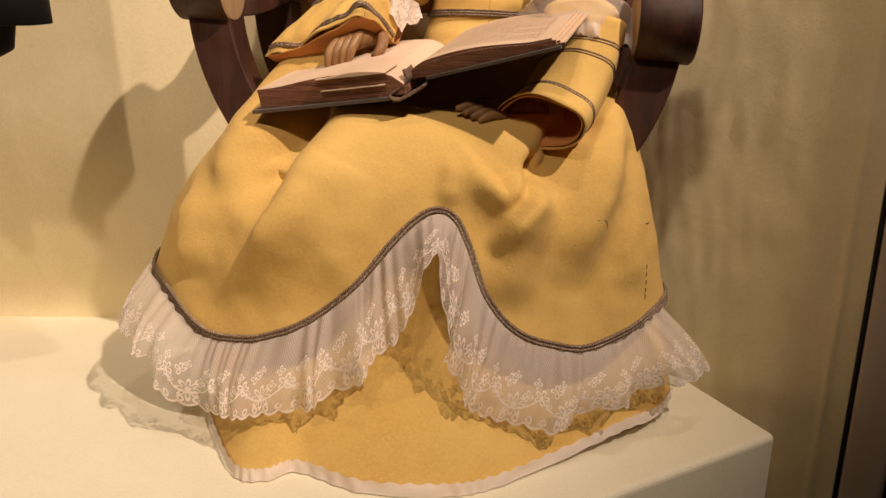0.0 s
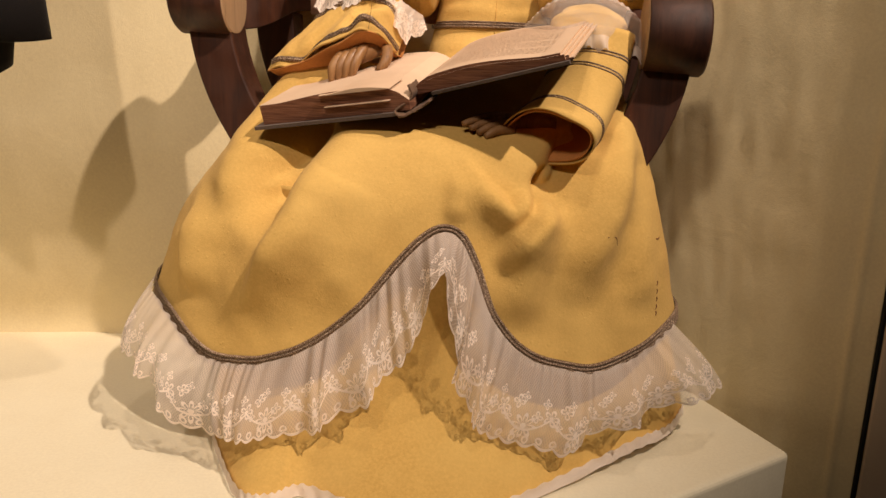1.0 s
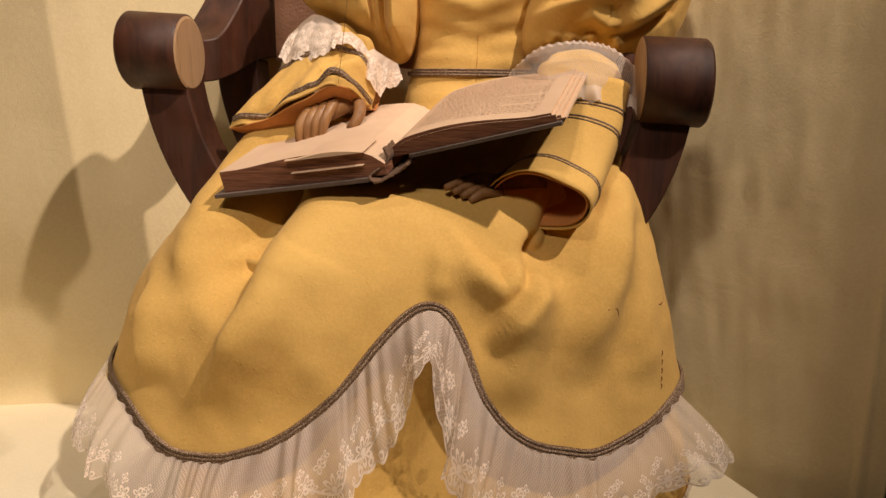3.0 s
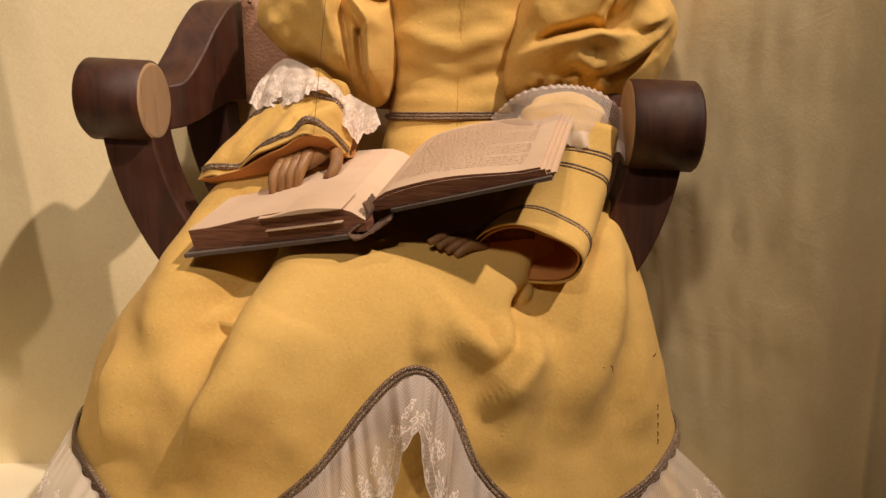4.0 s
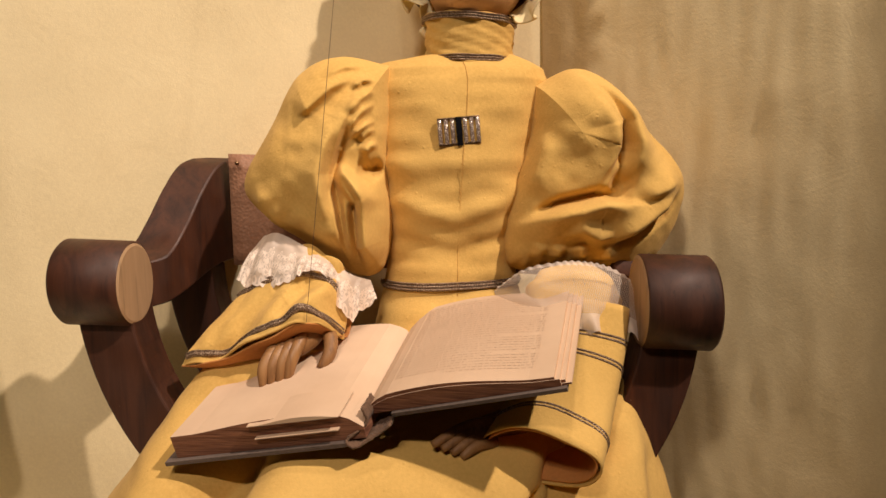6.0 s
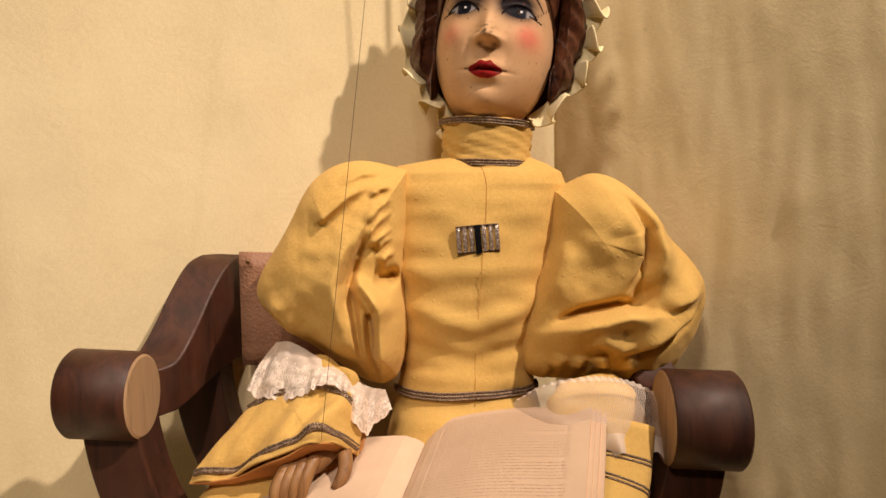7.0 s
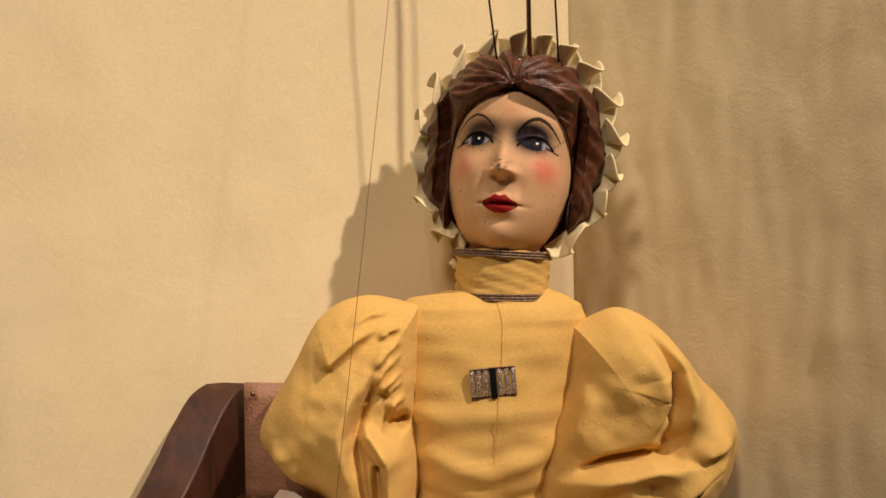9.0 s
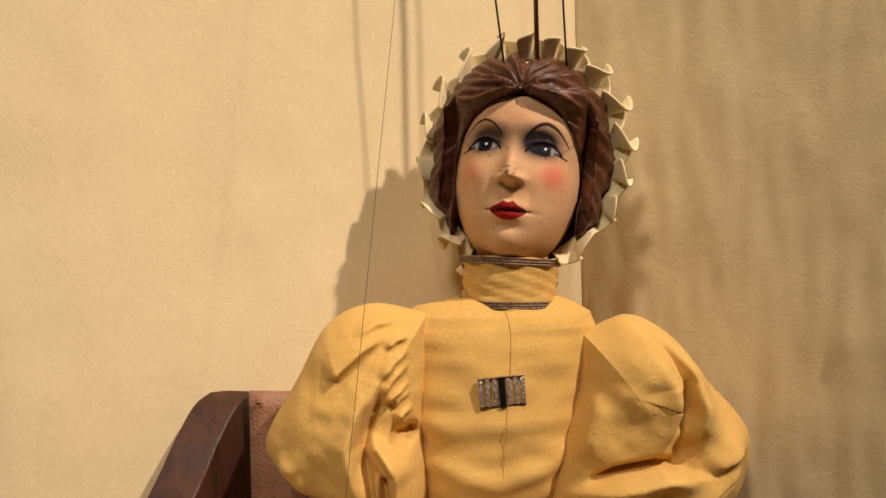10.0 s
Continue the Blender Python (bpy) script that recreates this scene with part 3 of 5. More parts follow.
def ribbon(name, line, width, mat, parent, base, lift=0.0012, label="", cords=3, out=None, across=None):
    """A flat ribbon of a few cords along a line that lies on a surface."""
    line = np.asarray(line)
    n = len(line)
    tan, _, _ = frames(line)
    verts, uvs, faces = [], [], []
    s = arc_lengths(line)
    K = cords * 4 + 1
    for i in range(n):
        o = out(i) if out is not None else np.array([0, -1.0, 0.2])
        o = o - tan[i] * (o @ tan[i])
        o /= np.linalg.norm(o) + 1e-9
        side = np.cross(tan[i], o)
        for k in range(K):
            a = k / (K - 1)
            h = lift * (0.35 + 0.9 * abs(math.sin(math.pi * cords * a)))
            if k in (0, K - 1):
                h = -0.0006
            verts.append(line[i] + side * (a - 0.5) * width + o * h - base)
            uvs.append((s[i], a * width))
    for i in range(n - 1):
        for k in range(K - 1):
            faces.append((i * K + k, (i + 1) * K + k, (i + 1) * K + k + 1, i * K + k + 1))
    return link_mesh(name, verts, faces, mat, parent, label, uv=uvs)


ribbon("braid", EDGE, 0.0108, BRAID, DRESS, D0, 0.0014, "tarnished silver-brown metal braid", 4, outward)
PIPING = []
for i in range(NT):
    p = EDGE[i].copy()
    p[2] -= 0.0042
    PIPING.append(p - D0 + outward(i) * 0.0005)
v, f = tube(PIPING, 0.0009, 6)
link_mesh("piping", v, f, YELLOW, DRESS)

def on_skirt(x, z, lift=0.0045):
    """The point of the front of the skirt at this x and height."""
    lo, hi = math.pi, 2 * math.pi
    for _ in range(20):
        m = (lo + hi) / 2
        if skirt_point(m, q_of_z(z), lift)[0] < x:
            lo = m
        else:
            hi = m
    return skirt_point(lo, q_of_z(z), lift)


def mark(name, points, r, mat, label):
    v, f = tube(spline([on_skirt(x, z) - D0 for x, z in points], 10), [r, r, r * 0.6], 6)
    link_mesh(name, v, f, mat, DRESS, label)


STAIN = plain("rust_brown_stain", (0.22, 0.075, 0.025), 0.9)
mark("loose_thread", [(0.112, 0.176), (0.119, 0.175), (0.122, 0.168)], 0.0004, STAIN, "small brown loose thread")
for z0 in (0.137, 0.131, 0.125, 0.119, 0.114):
    mark("stain", [(0.1595, z0), (0.1600, z0 - 0.002), (0.1592, z0 - 0.0035)], 0.0006, STAIN, "rusty brown stitch mark")
mark("stain", [(0.158, 0.168), (0.161, 0.1672), (0.163, 0.1676)], 0.0006, STAIN, "rusty brown stitch mark")

# underskirt, and its lace hem
HEM_X = (-0.195, -0.172, -0.138, -0.115, -0.095, -0.048, 0.005, 0.039, 0.087, 0.146, 0.180, 0.205)
HEM_Y = (0.580, 0.526, 0.463, 0.457, 0.470, 0.447, 0.446, 0.458, 0.493, 0.534, 0.562, 0.605)


HEM_LINE = spline([(x, y, 0.003 if x < 0.06 else 0.003 + 0.010 * smooth01(x, 0.06, 0.15)) for x, y in zip(HEM_X, HEM_Y)], 180)


def underskirt(u, v):
    p = HEM_LINE[round(u * 179)]
    x, y, z = p
    k = 1 - v
    topx = -0.03 + (x + 0.03) * 0.74
    ty = 0.540 + 2.2 * (topx + 0.01) ** 2
    tz = 0.20
    s = v
    zz = z + (tz - z) * s
    yy = y + (ty - y) * (1 - (1 - s) ** 4.5)
    xx = x + (topx - x) * s
    g = 0.006 * math.sin(38 * xx + 1.0) * (0.3 + 0.7 * (1 - s)) + 0.003 * math.sin(90 * xx) * s
    slit = -0.008 * math.exp(-(((xx - 0.012) / 0.010) ** 2)) * smooth01(zz, 0.03, 0.08)
    yy -= (g + slit) * smooth01(s, 0.0, 0.25) + wob(xx, 2, zz, 30, 0.002)
    return np.array([xx, yy, zz]) - D0


sheet("underskirt", underskirt, 180, 60, YELLOW_UNDER, DRESS, thick=0.0012)


def hem_lace(u, v):
    p = HEM_LINE[min(179, round(u * 179))]
    w = 0.0085 + 0.0010 * math.sin(u * 300)
    return np.array([p[0], p[1] - 0.0022 - 0.002 * (1 - v) - 0.0014 * math.sin(u * 150 + 4 * math.sin(u * 31)) * math.sin(math.pi * (0.2 + 0.8 * v)), max(0.0006, p[2] - 0.002 + w * v)]) - D0


HS = arc_lengths(HEM_LINE)
sheet("hem_lace", hem_lace, 180, 5, LACE_TRIM, DRESS, "narrow off-white lace hem edging", thick=0.0, uv=lambda u, v: (HS[round(u * 179)], v * 0.0095))

# flounce of embroidered lace, gathered under the braid
NF = 900
EDGE_A = np.array(EDGE)


def edge_at(s):
    return np.array([np.interp(s, EDGE_S, EDGE_A[:, k]) for k in range(3)])


FRONT = [i for i in range(NT) if math.pi * 1.02 < THETAS[i] < math.pi * 1.98]
FL_S0, FL_S1 = (float(EDGE_S[min(FRONT, key=lambda i: abs(EDGE_A[i, 0] - x))]) for x in (-0.247, 0.177))
# where the lace's lower edge hangs below each point of the braid
TOP_X = (-0.246, -0.20, -0.18, -0.165, -0.13, -0.105, -0.08, -0.06, -0.04, -0.025, -0.015, -0.006, 0.003, 0.010, 0.016, 0.025, 0.035, 0.052, 0.086, 0.112, 0.14, 0.176)
LOW_X = (-0.256, -0.213, -0.190, -0.167, -0.135, -0.107, -0.077, -0.051, -0.031, -0.021, -0.015, -0.004, 0.000, 0.002, 0.004, 0.009, 0.018, 0.036, 0.074, 0.106, 0.148, 0.224)
LOW_Z = (0.060, 0.046, 0.022, 0.021, 0.023, 0.026, 0.038, 0.058, 0.080, 0.110, 0.136, 0.148, 0.140, 0.112, 0.084, 0.060, 0.042, 0.028, 0.018, 0.028, 0.038, 0.040)


def flounce(u, v):
    s = FL_S0 + (FL_S1 - FL_S0) * u
    p = edge_at(s)
    lx, lz = float(np.interp(p[0], TOP_X, LOW_X)), float(np.interp(p[0], TOP_X, LOW_Z))
    side = smooth01(p[0], 0.13, 0.176)
    ly = p[1] - 0.016 + 0.030 * side - 0.006 * smooth01(p[0], -0.21, -0.246)
    ly = min(ly, 0.502 + 3.0 * max(0.0, abs(lx + 0.02) - 0.12) ** 1.3)
    low = np.array([lx, ly, lz])
    k = 0.6 + 0.4 * smooth01(abs(p[0]), 0.0, 0.05)
    pleat = math.sin(s * 640 + 6 * math.sin(s * 61)) * 0.0011 * (1 - v) * (0.5 + 0.5 * math.sin(s * 37)) + math.sin(s * 330 + 2.2 * math.sin(s * 90)) * 0.0012 + math.sin(s * 120 + 1.5 * math.sin(s * 43)) * 0.0058 * v * k
    shift = math.sin(s * 120 + 1.0 + 1.5 * math.sin(s * 43)) * 0.0042 * v * k
    scal = 1 + 0.05 * abs(math.sin(math.pi * s * 1.2 / 0.0115)) * smooth01(v, 0.8, 1.0)
    q = p + (low - p) * v * scal
    o = np.array([(p[0] + 0.02) * 2.6, -1.0, 0.0])
    o /= np.linalg.norm(o)
    q = q + o * (0.0030 + 0.010 * math.sin(math.pi * min(1.0, v * 0.8)) + pleat) + np.array([shift, 0, 0])
    q[2] = max(q[2] + 0.010 * v, 0.002)
    return q - D0


sheet("lace_flounce", flounce, NF, 22, LACE, DRESS, "gathered off-white net lace with embroidered flowers", thick=0.0, uv=lambda u, v: (u * (FL_S1 - FL_S0) * 1.2, v * 0.052))

# bodice
BZ = (0.285, 0.325, 0.345, 0.375, 0.415, 0.450, 0.470, 0.479, 0.485, 0.490)
BL = (-0.030, -0.020, -0.016, -0.017, -0.022, -0.023, -0.025, -0.024, -0.017, 0.012)
BR = (0.090, 0.079, 0.077, 0.080, 0.090, 0.098, 0.103, 0.100, 0.090, 0.078)
BF = (0.630, 0.652, 0.652, 0.648, 0.643, 0.645, 0.650, 0.656, 0.664, 0.670)


def bodice(u, v):
    th = 2 * math.pi * u
    k = v * (len(BZ) - 1)
    z, l, r, f = (float(np.interp(k, range(len(BZ)), col)) for col in (BZ, BL, BR, BF))
    c, s = math.cos(th), math.sin(th)
    cx, a = (l + r) / 2, (r - l) / 2
    e = 2 / 2.5
    x = cx + a * math.copysign(abs(c) ** e, c)
    y = 0.690 + (0.690 - f) * math.copysign(abs(s) ** e, s) * (1.0 if s < 0 else 0.6)
    d = 0.0
    if s < 0:
        d += 0.0045 * math.exp(-(((z - 0.375 - 0.3 * abs(x - 0.03)) / 0.007) ** 2)) - 0.004 * math.exp(-(((z - 0.352 - 0.25 * abs(x - 0.03)) / 0.006) ** 2))
        d += 0.0034 * math.exp(-(((z - 0.405 + 0.2 * (x - 0.03)) / 0.006) ** 2)) * smooth01(abs(x - 0.03), 0.0, 0.04)
        d -= 0.0008 * math.exp(-(((x - 0.033) / 0.0012) ** 2))
        d += wob(x, 1, z * 1.6, 40, 0.0022) + wob(x * 0.6, 2, z * 1.8, 60, 0.0014)
    return np.array([x, y - d, z]) - D0


sheet("bodice", bodice, 140, 90, YELLOW, DRESS, wrap=True)
waist = [np.array(bodice(u, 0.128)) + D0 for u in np.linspace(0.5, 1.0, 60)]
ribbon("braid", waist, 0.0065, BRAID, DRESS, D0, 0.0014, "tarnished silver-brown waist braid", 3)

seam = [np.array(bodice(0.752, v)) + np.array([0, -0.0005, 0]) for v in np.linspace(0.10, 0.97, 60)]
v, f = tube(seam, 0.0002, 6)
link_mesh("seam", v, f, SEAM, DRESS)
seam = [np.array(p) for p in (skirt_point(1.5 * math.pi + 0.14, q, 0.0033) - D0 for q in np.linspace(0.3, 0.60, 40))]
v, f = tube(seam, 0.0004, 6)
link_mesh("seam", v, f, SEAM, DRESS)

# stand collar with two bands of braid
CC = np.array([0.0465, 0.690])


def collar(u, v):
    th = 2 * math.pi * u
    z = 0.480 + 0.036 * v
    r = 0.0325 - 0.001 * math.sin(math.pi * v)
    zz = z - 0.05 * r * math.cos(th) * (0.5 + v)
    d = 0.0008 * math.sin(8 * th + 30 * v) + wob(math.cos(th), math.sin(th), v * 2, 2.2, 0.0014)
    return np.array([CC[0] + 0.0010 * v + (r + d) * math.cos(th), CC[1] + (r + d) * 0.9 * math.sin(th), zz]) - D0


sheet("collar", collar, 90, 16, YELLOW, DRESS, wrap=True, thick=0.0015)
for v in (0.15, 0.93):
    line = [np.array(collar(u, v)) + D0 for u in np.linspace(0.46, 1.04, 60)]
    ribbon("braid", line, 0.0052, BRAID, DRESS, D0, 0.0012, "tarnished silver-brown collar braid", 3, lambda i: np.array([math.cos(math.pi * (0.92 + 1.16 * i / 59)), math.sin(math.pi * (0.92 + 1.16 * i / 59)), 0]))


# puff sleeves: soft bags of cloth with pulled creases
def sleeve(outline, centre, yc, front, back, folds, seam, hem):
    O = spline(outline + [outline[0]], 281)

    def f(u, v):
        i = round(u * 280) % 280
        r = v / 0.7 if v <= 0.7 else (1 - v) / 0.3
        x = centre[0] + (O[i][0] - centre[0]) * r
        z = centre[1] + (O[i][1] - centre[1]) * r
        bulge = (1 - r**2.8) ** 0.55 if r < 1 else 0.0
        y = yc - front * bulge if v <= 0.7 else yc + back * bulge
        if v <= 0.7:
            k = min(1.0, bulge * 1.8)
            d = folds_at(x, z, folds) * k
            pleat = math.sin(x * 520 + 2.5 * math.sin(x * 70))
            d += 0.0042 * (abs(pleat) ** 0.6 * math.copysign(1, pleat)) * smooth01(z, hem + 0.020, hem + 0.004) * k
            d += wob(x * 1.5, seam[0], z * 0.7, 36, 0.0022) + wob(x + z, seam[0] + 1, z - x, 75, 0.0012)
            y -= d
        return np.array([x, y, z]) - D0

    return sheet("puff_sleeve", f, 281, 171, YELLOW, DRESS)


sleeve([(-0.010, 0.482), (-0.046, 0.4885), (-0.074, 0.476), (-0.094, 0.442), (-0.115, 0.402), (-0.100, 0.378), (-0.077, 0.362), (-0.050, 0.342), (-0.033, 0.334), (-0.019, 0.341), (-0.012, 0.370), (-0.013, 0.410), (-0.009, 0.450)],
       (-0.058, 0.415), 0.676, 0.040, 0.030,
       [lip([(-0.041, 0.338), (-0.049, 0.364), (-0.053, 0.393), (-0.054, 0.408), (-0.050, 0.423), (-0.043, 0.442), (-0.027, 0.474)], 0.014, 0.0110, 0.0030),
        lip([(-0.049, 0.409), (-0.036, 0.388), (-0.035, 0.358), (-0.029, 0.342)], 0.011, 0.0130, 0.0026),
        lip([(-0.049, 0.366), (-0.052, 0.393), (-0.053, 0.408), (-0.049, 0.424), (-0.041, 0.444)], 0.0045, -0.0100),
        lip([(-0.047, 0.409), (-0.037, 0.390), (-0.036, 0.358), (-0.030, 0.344)], 0.0032, -0.0090),
        lip([(-0.016, 0.414), (-0.026, 0.410), (-0.036, 0.412)], 0.0050, -0.0080),
        lip([(-0.044, 0.398), (-0.042, 0.372), (-0.039, 0.350)], 0.0045, 0.0060, 0.0030),
        lip([(-0.022, 0.386), (-0.040, 0.404), (-0.049, 0.415)], 0.008, 0.0070, 0.0030),
        lip([(-0.075, 0.447), (-0.066, 0.450), (-0.051, 0.463), (-0.030, 0.475)], 0.012, 0.0055, 0.0028),
        lip([(-0.041, 0.434), (-0.033, 0.445), (-0.022, 0.455)], 0.0050, 0.0050, 0.0018),
        lip([(-0.040, 0.444), (-0.032, 0.455), (-0.022, 0.463)], 0.0045, 0.0045, 0.0018),
        lip([(-0.040, 0.430), (-0.031, 0.437), (-0.022, 0.443)], 0.0040, 0.0045, 0.0016),
        lip([(-0.034, 0.428), (-0.028, 0.434), (-0.022, 0.437)], 0.0035, 0.0040, 0.0015),
        lip([(-0.031, 0.419), (-0.026, 0.425), (-0.020, 0.427)], 0.0040, 0.0045, 0.0016),
        lip([(-0.038, 0.462), (-0.030, 0.468), (-0.022, 0.470)], 0.0040, 0.0040, 0.0016),
        lip([(-0.058, 0.470), (-0.042, 0.478), (-0.026, 0.480)], 0.0070, 0.0030, 0.0025),
        lip([(-0.103, 0.404), (-0.100, 0.391), (-0.094, 0.374), (-0.070, 0.355)], 0.012, 0.0060, 0.0045),
        lip([(-0.084, 0.446), (-0.078, 0.420), (-0.062, 0.380)], 0.016, 0.0030),
        lip([(-0.078, 0.392), (-0.066, 0.372), (-0.052, 0.352)], 0.009, 0.0035)],
       (-0.024, 0.45), 0.326)
sleeve([(0.089, 0.466), (0.119, 0.4775), (0.146, 0.464), (0.172, 0.432), (0.196, 0.400), (0.190, 0.364), (0.166, 0.334), (0.134, 0.330), (0.100, 0.334), (0.069, 0.340), (0.066, 0.368), (0.073, 0.400), (0.084, 0.430), (0.087, 0.452)],
       (0.130, 0.405), 0.668, 0.040, 0.030,
       [lip([(0.118, 0.390), (0.139, 0.422), (0.140, 0.439), (0.131, 0.453), (0.110, 0.476)], 0.012, 0.0100, 0.0030),
        lip([(0.122, 0.471), (0.145, 0.442), (0.151, 0.425), (0.150, 0.394)], 0.013, 0.0090, 0.0045),
        lip([(0.166, 0.380), (0.125, 0.386), (0.101, 0.381), (0.066, 0.366)], 0.012, 0.0100, 0.0024),
        lip([(0.122, 0.353), (0.147, 0.363), (0.172, 0.379), (0.190, 0.399)], 0.012, 0.0075, 0.0030),
        lip([(0.120, 0.467), (0.133, 0.453), (0.143, 0.438), (0.143, 0.420), (0.133, 0.404)], 0.0060, -0.0090),
        lip([(0.150, 0.388), (0.125, 0.390), (0.101, 0.385), (0.077, 0.376)], 0.0040, -0.0080),
        lip([(0.126, 0.350), (0.149, 0.360), (0.174, 0.376), (0.190, 0.396)], 0.0035, -0.0060),
        lip([(0.132, 0.402), (0.150, 0.392)], 0.009, -0.0060),
        lip([(0.150, 0.386), (0.168, 0.393), (0.186, 0.401)], 0.010, 0.0050, 0.0040),
        lip([(0.098, 0.362), (0.112, 0.366), (0.124, 0.360), (0.136, 0.364)], 0.008, 0.0050, 0.0030),
        lip([(0.094, 0.436), (0.086, 0.412), (0.079, 0.388)], 0.009, 0.0050, 0.0040),
        lip([(0.158, 0.446), (0.172, 0.420), (0.180, 0.402)], 0.008, -0.0030),
        lip([(0.108, 0.470), (0.114, 0.440), (0.108, 0.410)], 0.014, 0.0030),
        lip([(0.084, 0.346), (0.088, 0.358)], 0.0040, 0.0040), lip([(0.098, 0.345), (0.100, 0.357)], 0.0040, 0.0040),
        lip([(0.116, 0.344), (0.112, 0.358)], 0.0045, 0.0045), lip([(0.134, 0.343), (0.132, 0.357)], 0.0050, 0.0050)],
       (0.100, 0.45), 0.329)


# lace ruffles at the elbows, and bell cuffs
def bell(name, path, radii, mat, flat=0.7, label="", uvw=0.03, wave=0.0, waves=9, thick=0.001, tip=0.0, axes=None):
    P = spline(path, 26)
    tan, side, up = frames(P)
    if axes:
        side, up = (np.tile(np.array(a, float) / np.linalg.norm(a), (26, 1)) for a in axes)
    R = np.interp(np.linspace(0, 1, 26), np.linspace(0, 1, len(radii)), radii)

    def f(u, v):
        i = round(v * 25)
        a = 2 * math.pi * u
        r = R[i] * (1 + wave * v * (math.sin(waves * a) + 0.6 * math.sin((waves + 5) * a + 1) + 0.3 * math.sin(31 * a)) + 0.04 * math.sin(3 * a + 4 * v) + 0.03 * math.sin(5 * a))
        ext = tip * v * max(0.0, math.cos(a - 2.6)) ** 3
        return P[i] + r * (math.cos(a) * side[i] + flat * math.sin(a) * up[i]) + tan[i] * ext - D0

    ob = sheet(name, f, 97, 26, mat, DRESS, label, thick=thick, uv=lambda u, v: (u * 6.28 * R.max(), v * uvw))
    return ob, lambda u, v: np.array(f(u, v)) + D0


CUFF = [
    [(-0.100, 0.668, 0.350), (-0.085, 0.652, 0.360), (-0.068, 0.641, 0.360), (-0.050, 0.639, 0.349), (-0.040, 0.648, 0.328)],
    [(-0.118, 0.652, 0.325), (-0.090, 0.637, 0.340), (-0.069, 0.631, 0.344), (-0.053, 0.631, 0.334), (-0.045, 0.643, 0.312)],
    [(-0.144, 0.634, 0.297), (-0.115, 0.623, 0.307), (-0.088, 0.611, 0.321), (-0.066, 0.607, 0.327), (-0.047, 0.628, 0.307)],
    [(-0.153, 0.629, 0.286), (-0.125, 0.617, 0.2925), (-0.093, 0.605, 0.308), (-0.068, 0.601, 0.3175), (-0.048, 0.622, 0.303)],
]


def cuff_ripple(u, v):
    d = 0.0022 * math.sin(7 * u + 4 * v) * v + wob(u * 5, v * 3, 4, 1.2, 0.0040) + wob(u * 12, v * 8, 4, 1.2, 0.0010)
    return (0, -d, d)


bell_cuff = drape("bell_cuff", CUFF, 90, 44, YELLOW, DRESS, D0, thick=0.0014, ripple=cuff_ripple)
UNDER = [CUFF[3], [(-0.142, 0.650, 0.284), (-0.116, 0.640, 0.284), (-0.090, 0.634, 0.290), (-0.066, 0.632, 0.300), (-0.045, 0.640, 0.300)],
         [(-0.112, 0.668, 0.312), (-0.090, 0.660, 0.312), (-0.070, 0.655, 0.314), (-0.052, 0.655, 0.314), (-0.040, 0.660, 0.316)]]
drape("cuff_lining", UNDER, 60, 24, LINING, DRESS, D0, "orange cuff lining", thick=0.001, ripple=lambda u, v: (0, -0.003 * math.sin(math.pi * v), wob(u * 5, v * 4, 1, 1.0, 0.003)))
for row in (0.34, 0.83):
    line = []
    cols = [spline(r, 90) for r in CUFF]
    for i in range(90):
        u = i / 89
        p = spline([c[i] for c in cols], 101)[round(100 * row)]
        loop = 0.0030 * math.exp(-(((u - 0.72) / 0.09) ** 2)) if row > 0.5 else 0.0
        line.append(p + np.array(cuff_ripple(u, row)) + np.array([0, -0.0012, 0.0012 + loop]))
    ribbon("braid", line, 0.0048, BRAID, DRESS, D0, 0.0013, "tarnished silver-brown cuff braid", 2, lambda i: np.array([0, -0.75, 0.66]))

RUFFLE = [
    [(-0.102, 0.668, 0.366), (-0.090, 0.650, 0.369), (-0.073, 0.638, 0.362), (-0.056, 0.636, 0.351), (-0.040, 0.641, 0.340), (-0.029, 0.655, 0.334)],
    [(-0.114, 0.660, 0.352), (-0.097, 0.642, 0.354), (-0.078, 0.632, 0.352), (-0.058, 0.630, 0.349), (-0.043, 0.633, 0.332), (-0.027, 0.652, 0.326)],
    [(-0.122, 0.656, 0.337), (-0.100, 0.636, 0.335), (-0.081, 0.628, 0.340), (-0.060, 0.626, 0.344), (-0.045, 0.629, 0.314), (-0.026, 0.650, 0.322)],
]


def ruffle_ripple(u, v):
    w = math.sin(30 * u + 3 * math.sin(7 * u)) + 0.35 * math.sin(71 * u + 5 * math.sin(11 * u))
    edge = 0.0014 * abs(math.sin(70 * u)) * smooth01(v, 0.75, 1.0)
    return (0.0012 * v * math.cos(31 * u), -0.0030 * v * w + wob(u * 9, v * 3, 1, 2.0, 0.0015), 0.0022 * v * w - edge)


drape("cuff_ruffle", RUFFLE, 220, 24, LACE_RUFFLE, DRESS, D0, "gathered off-white lace elbow ruffle", ripple=ruffle_ripple, uv=lambda u, v: (u * 0.15, v * 0.028))

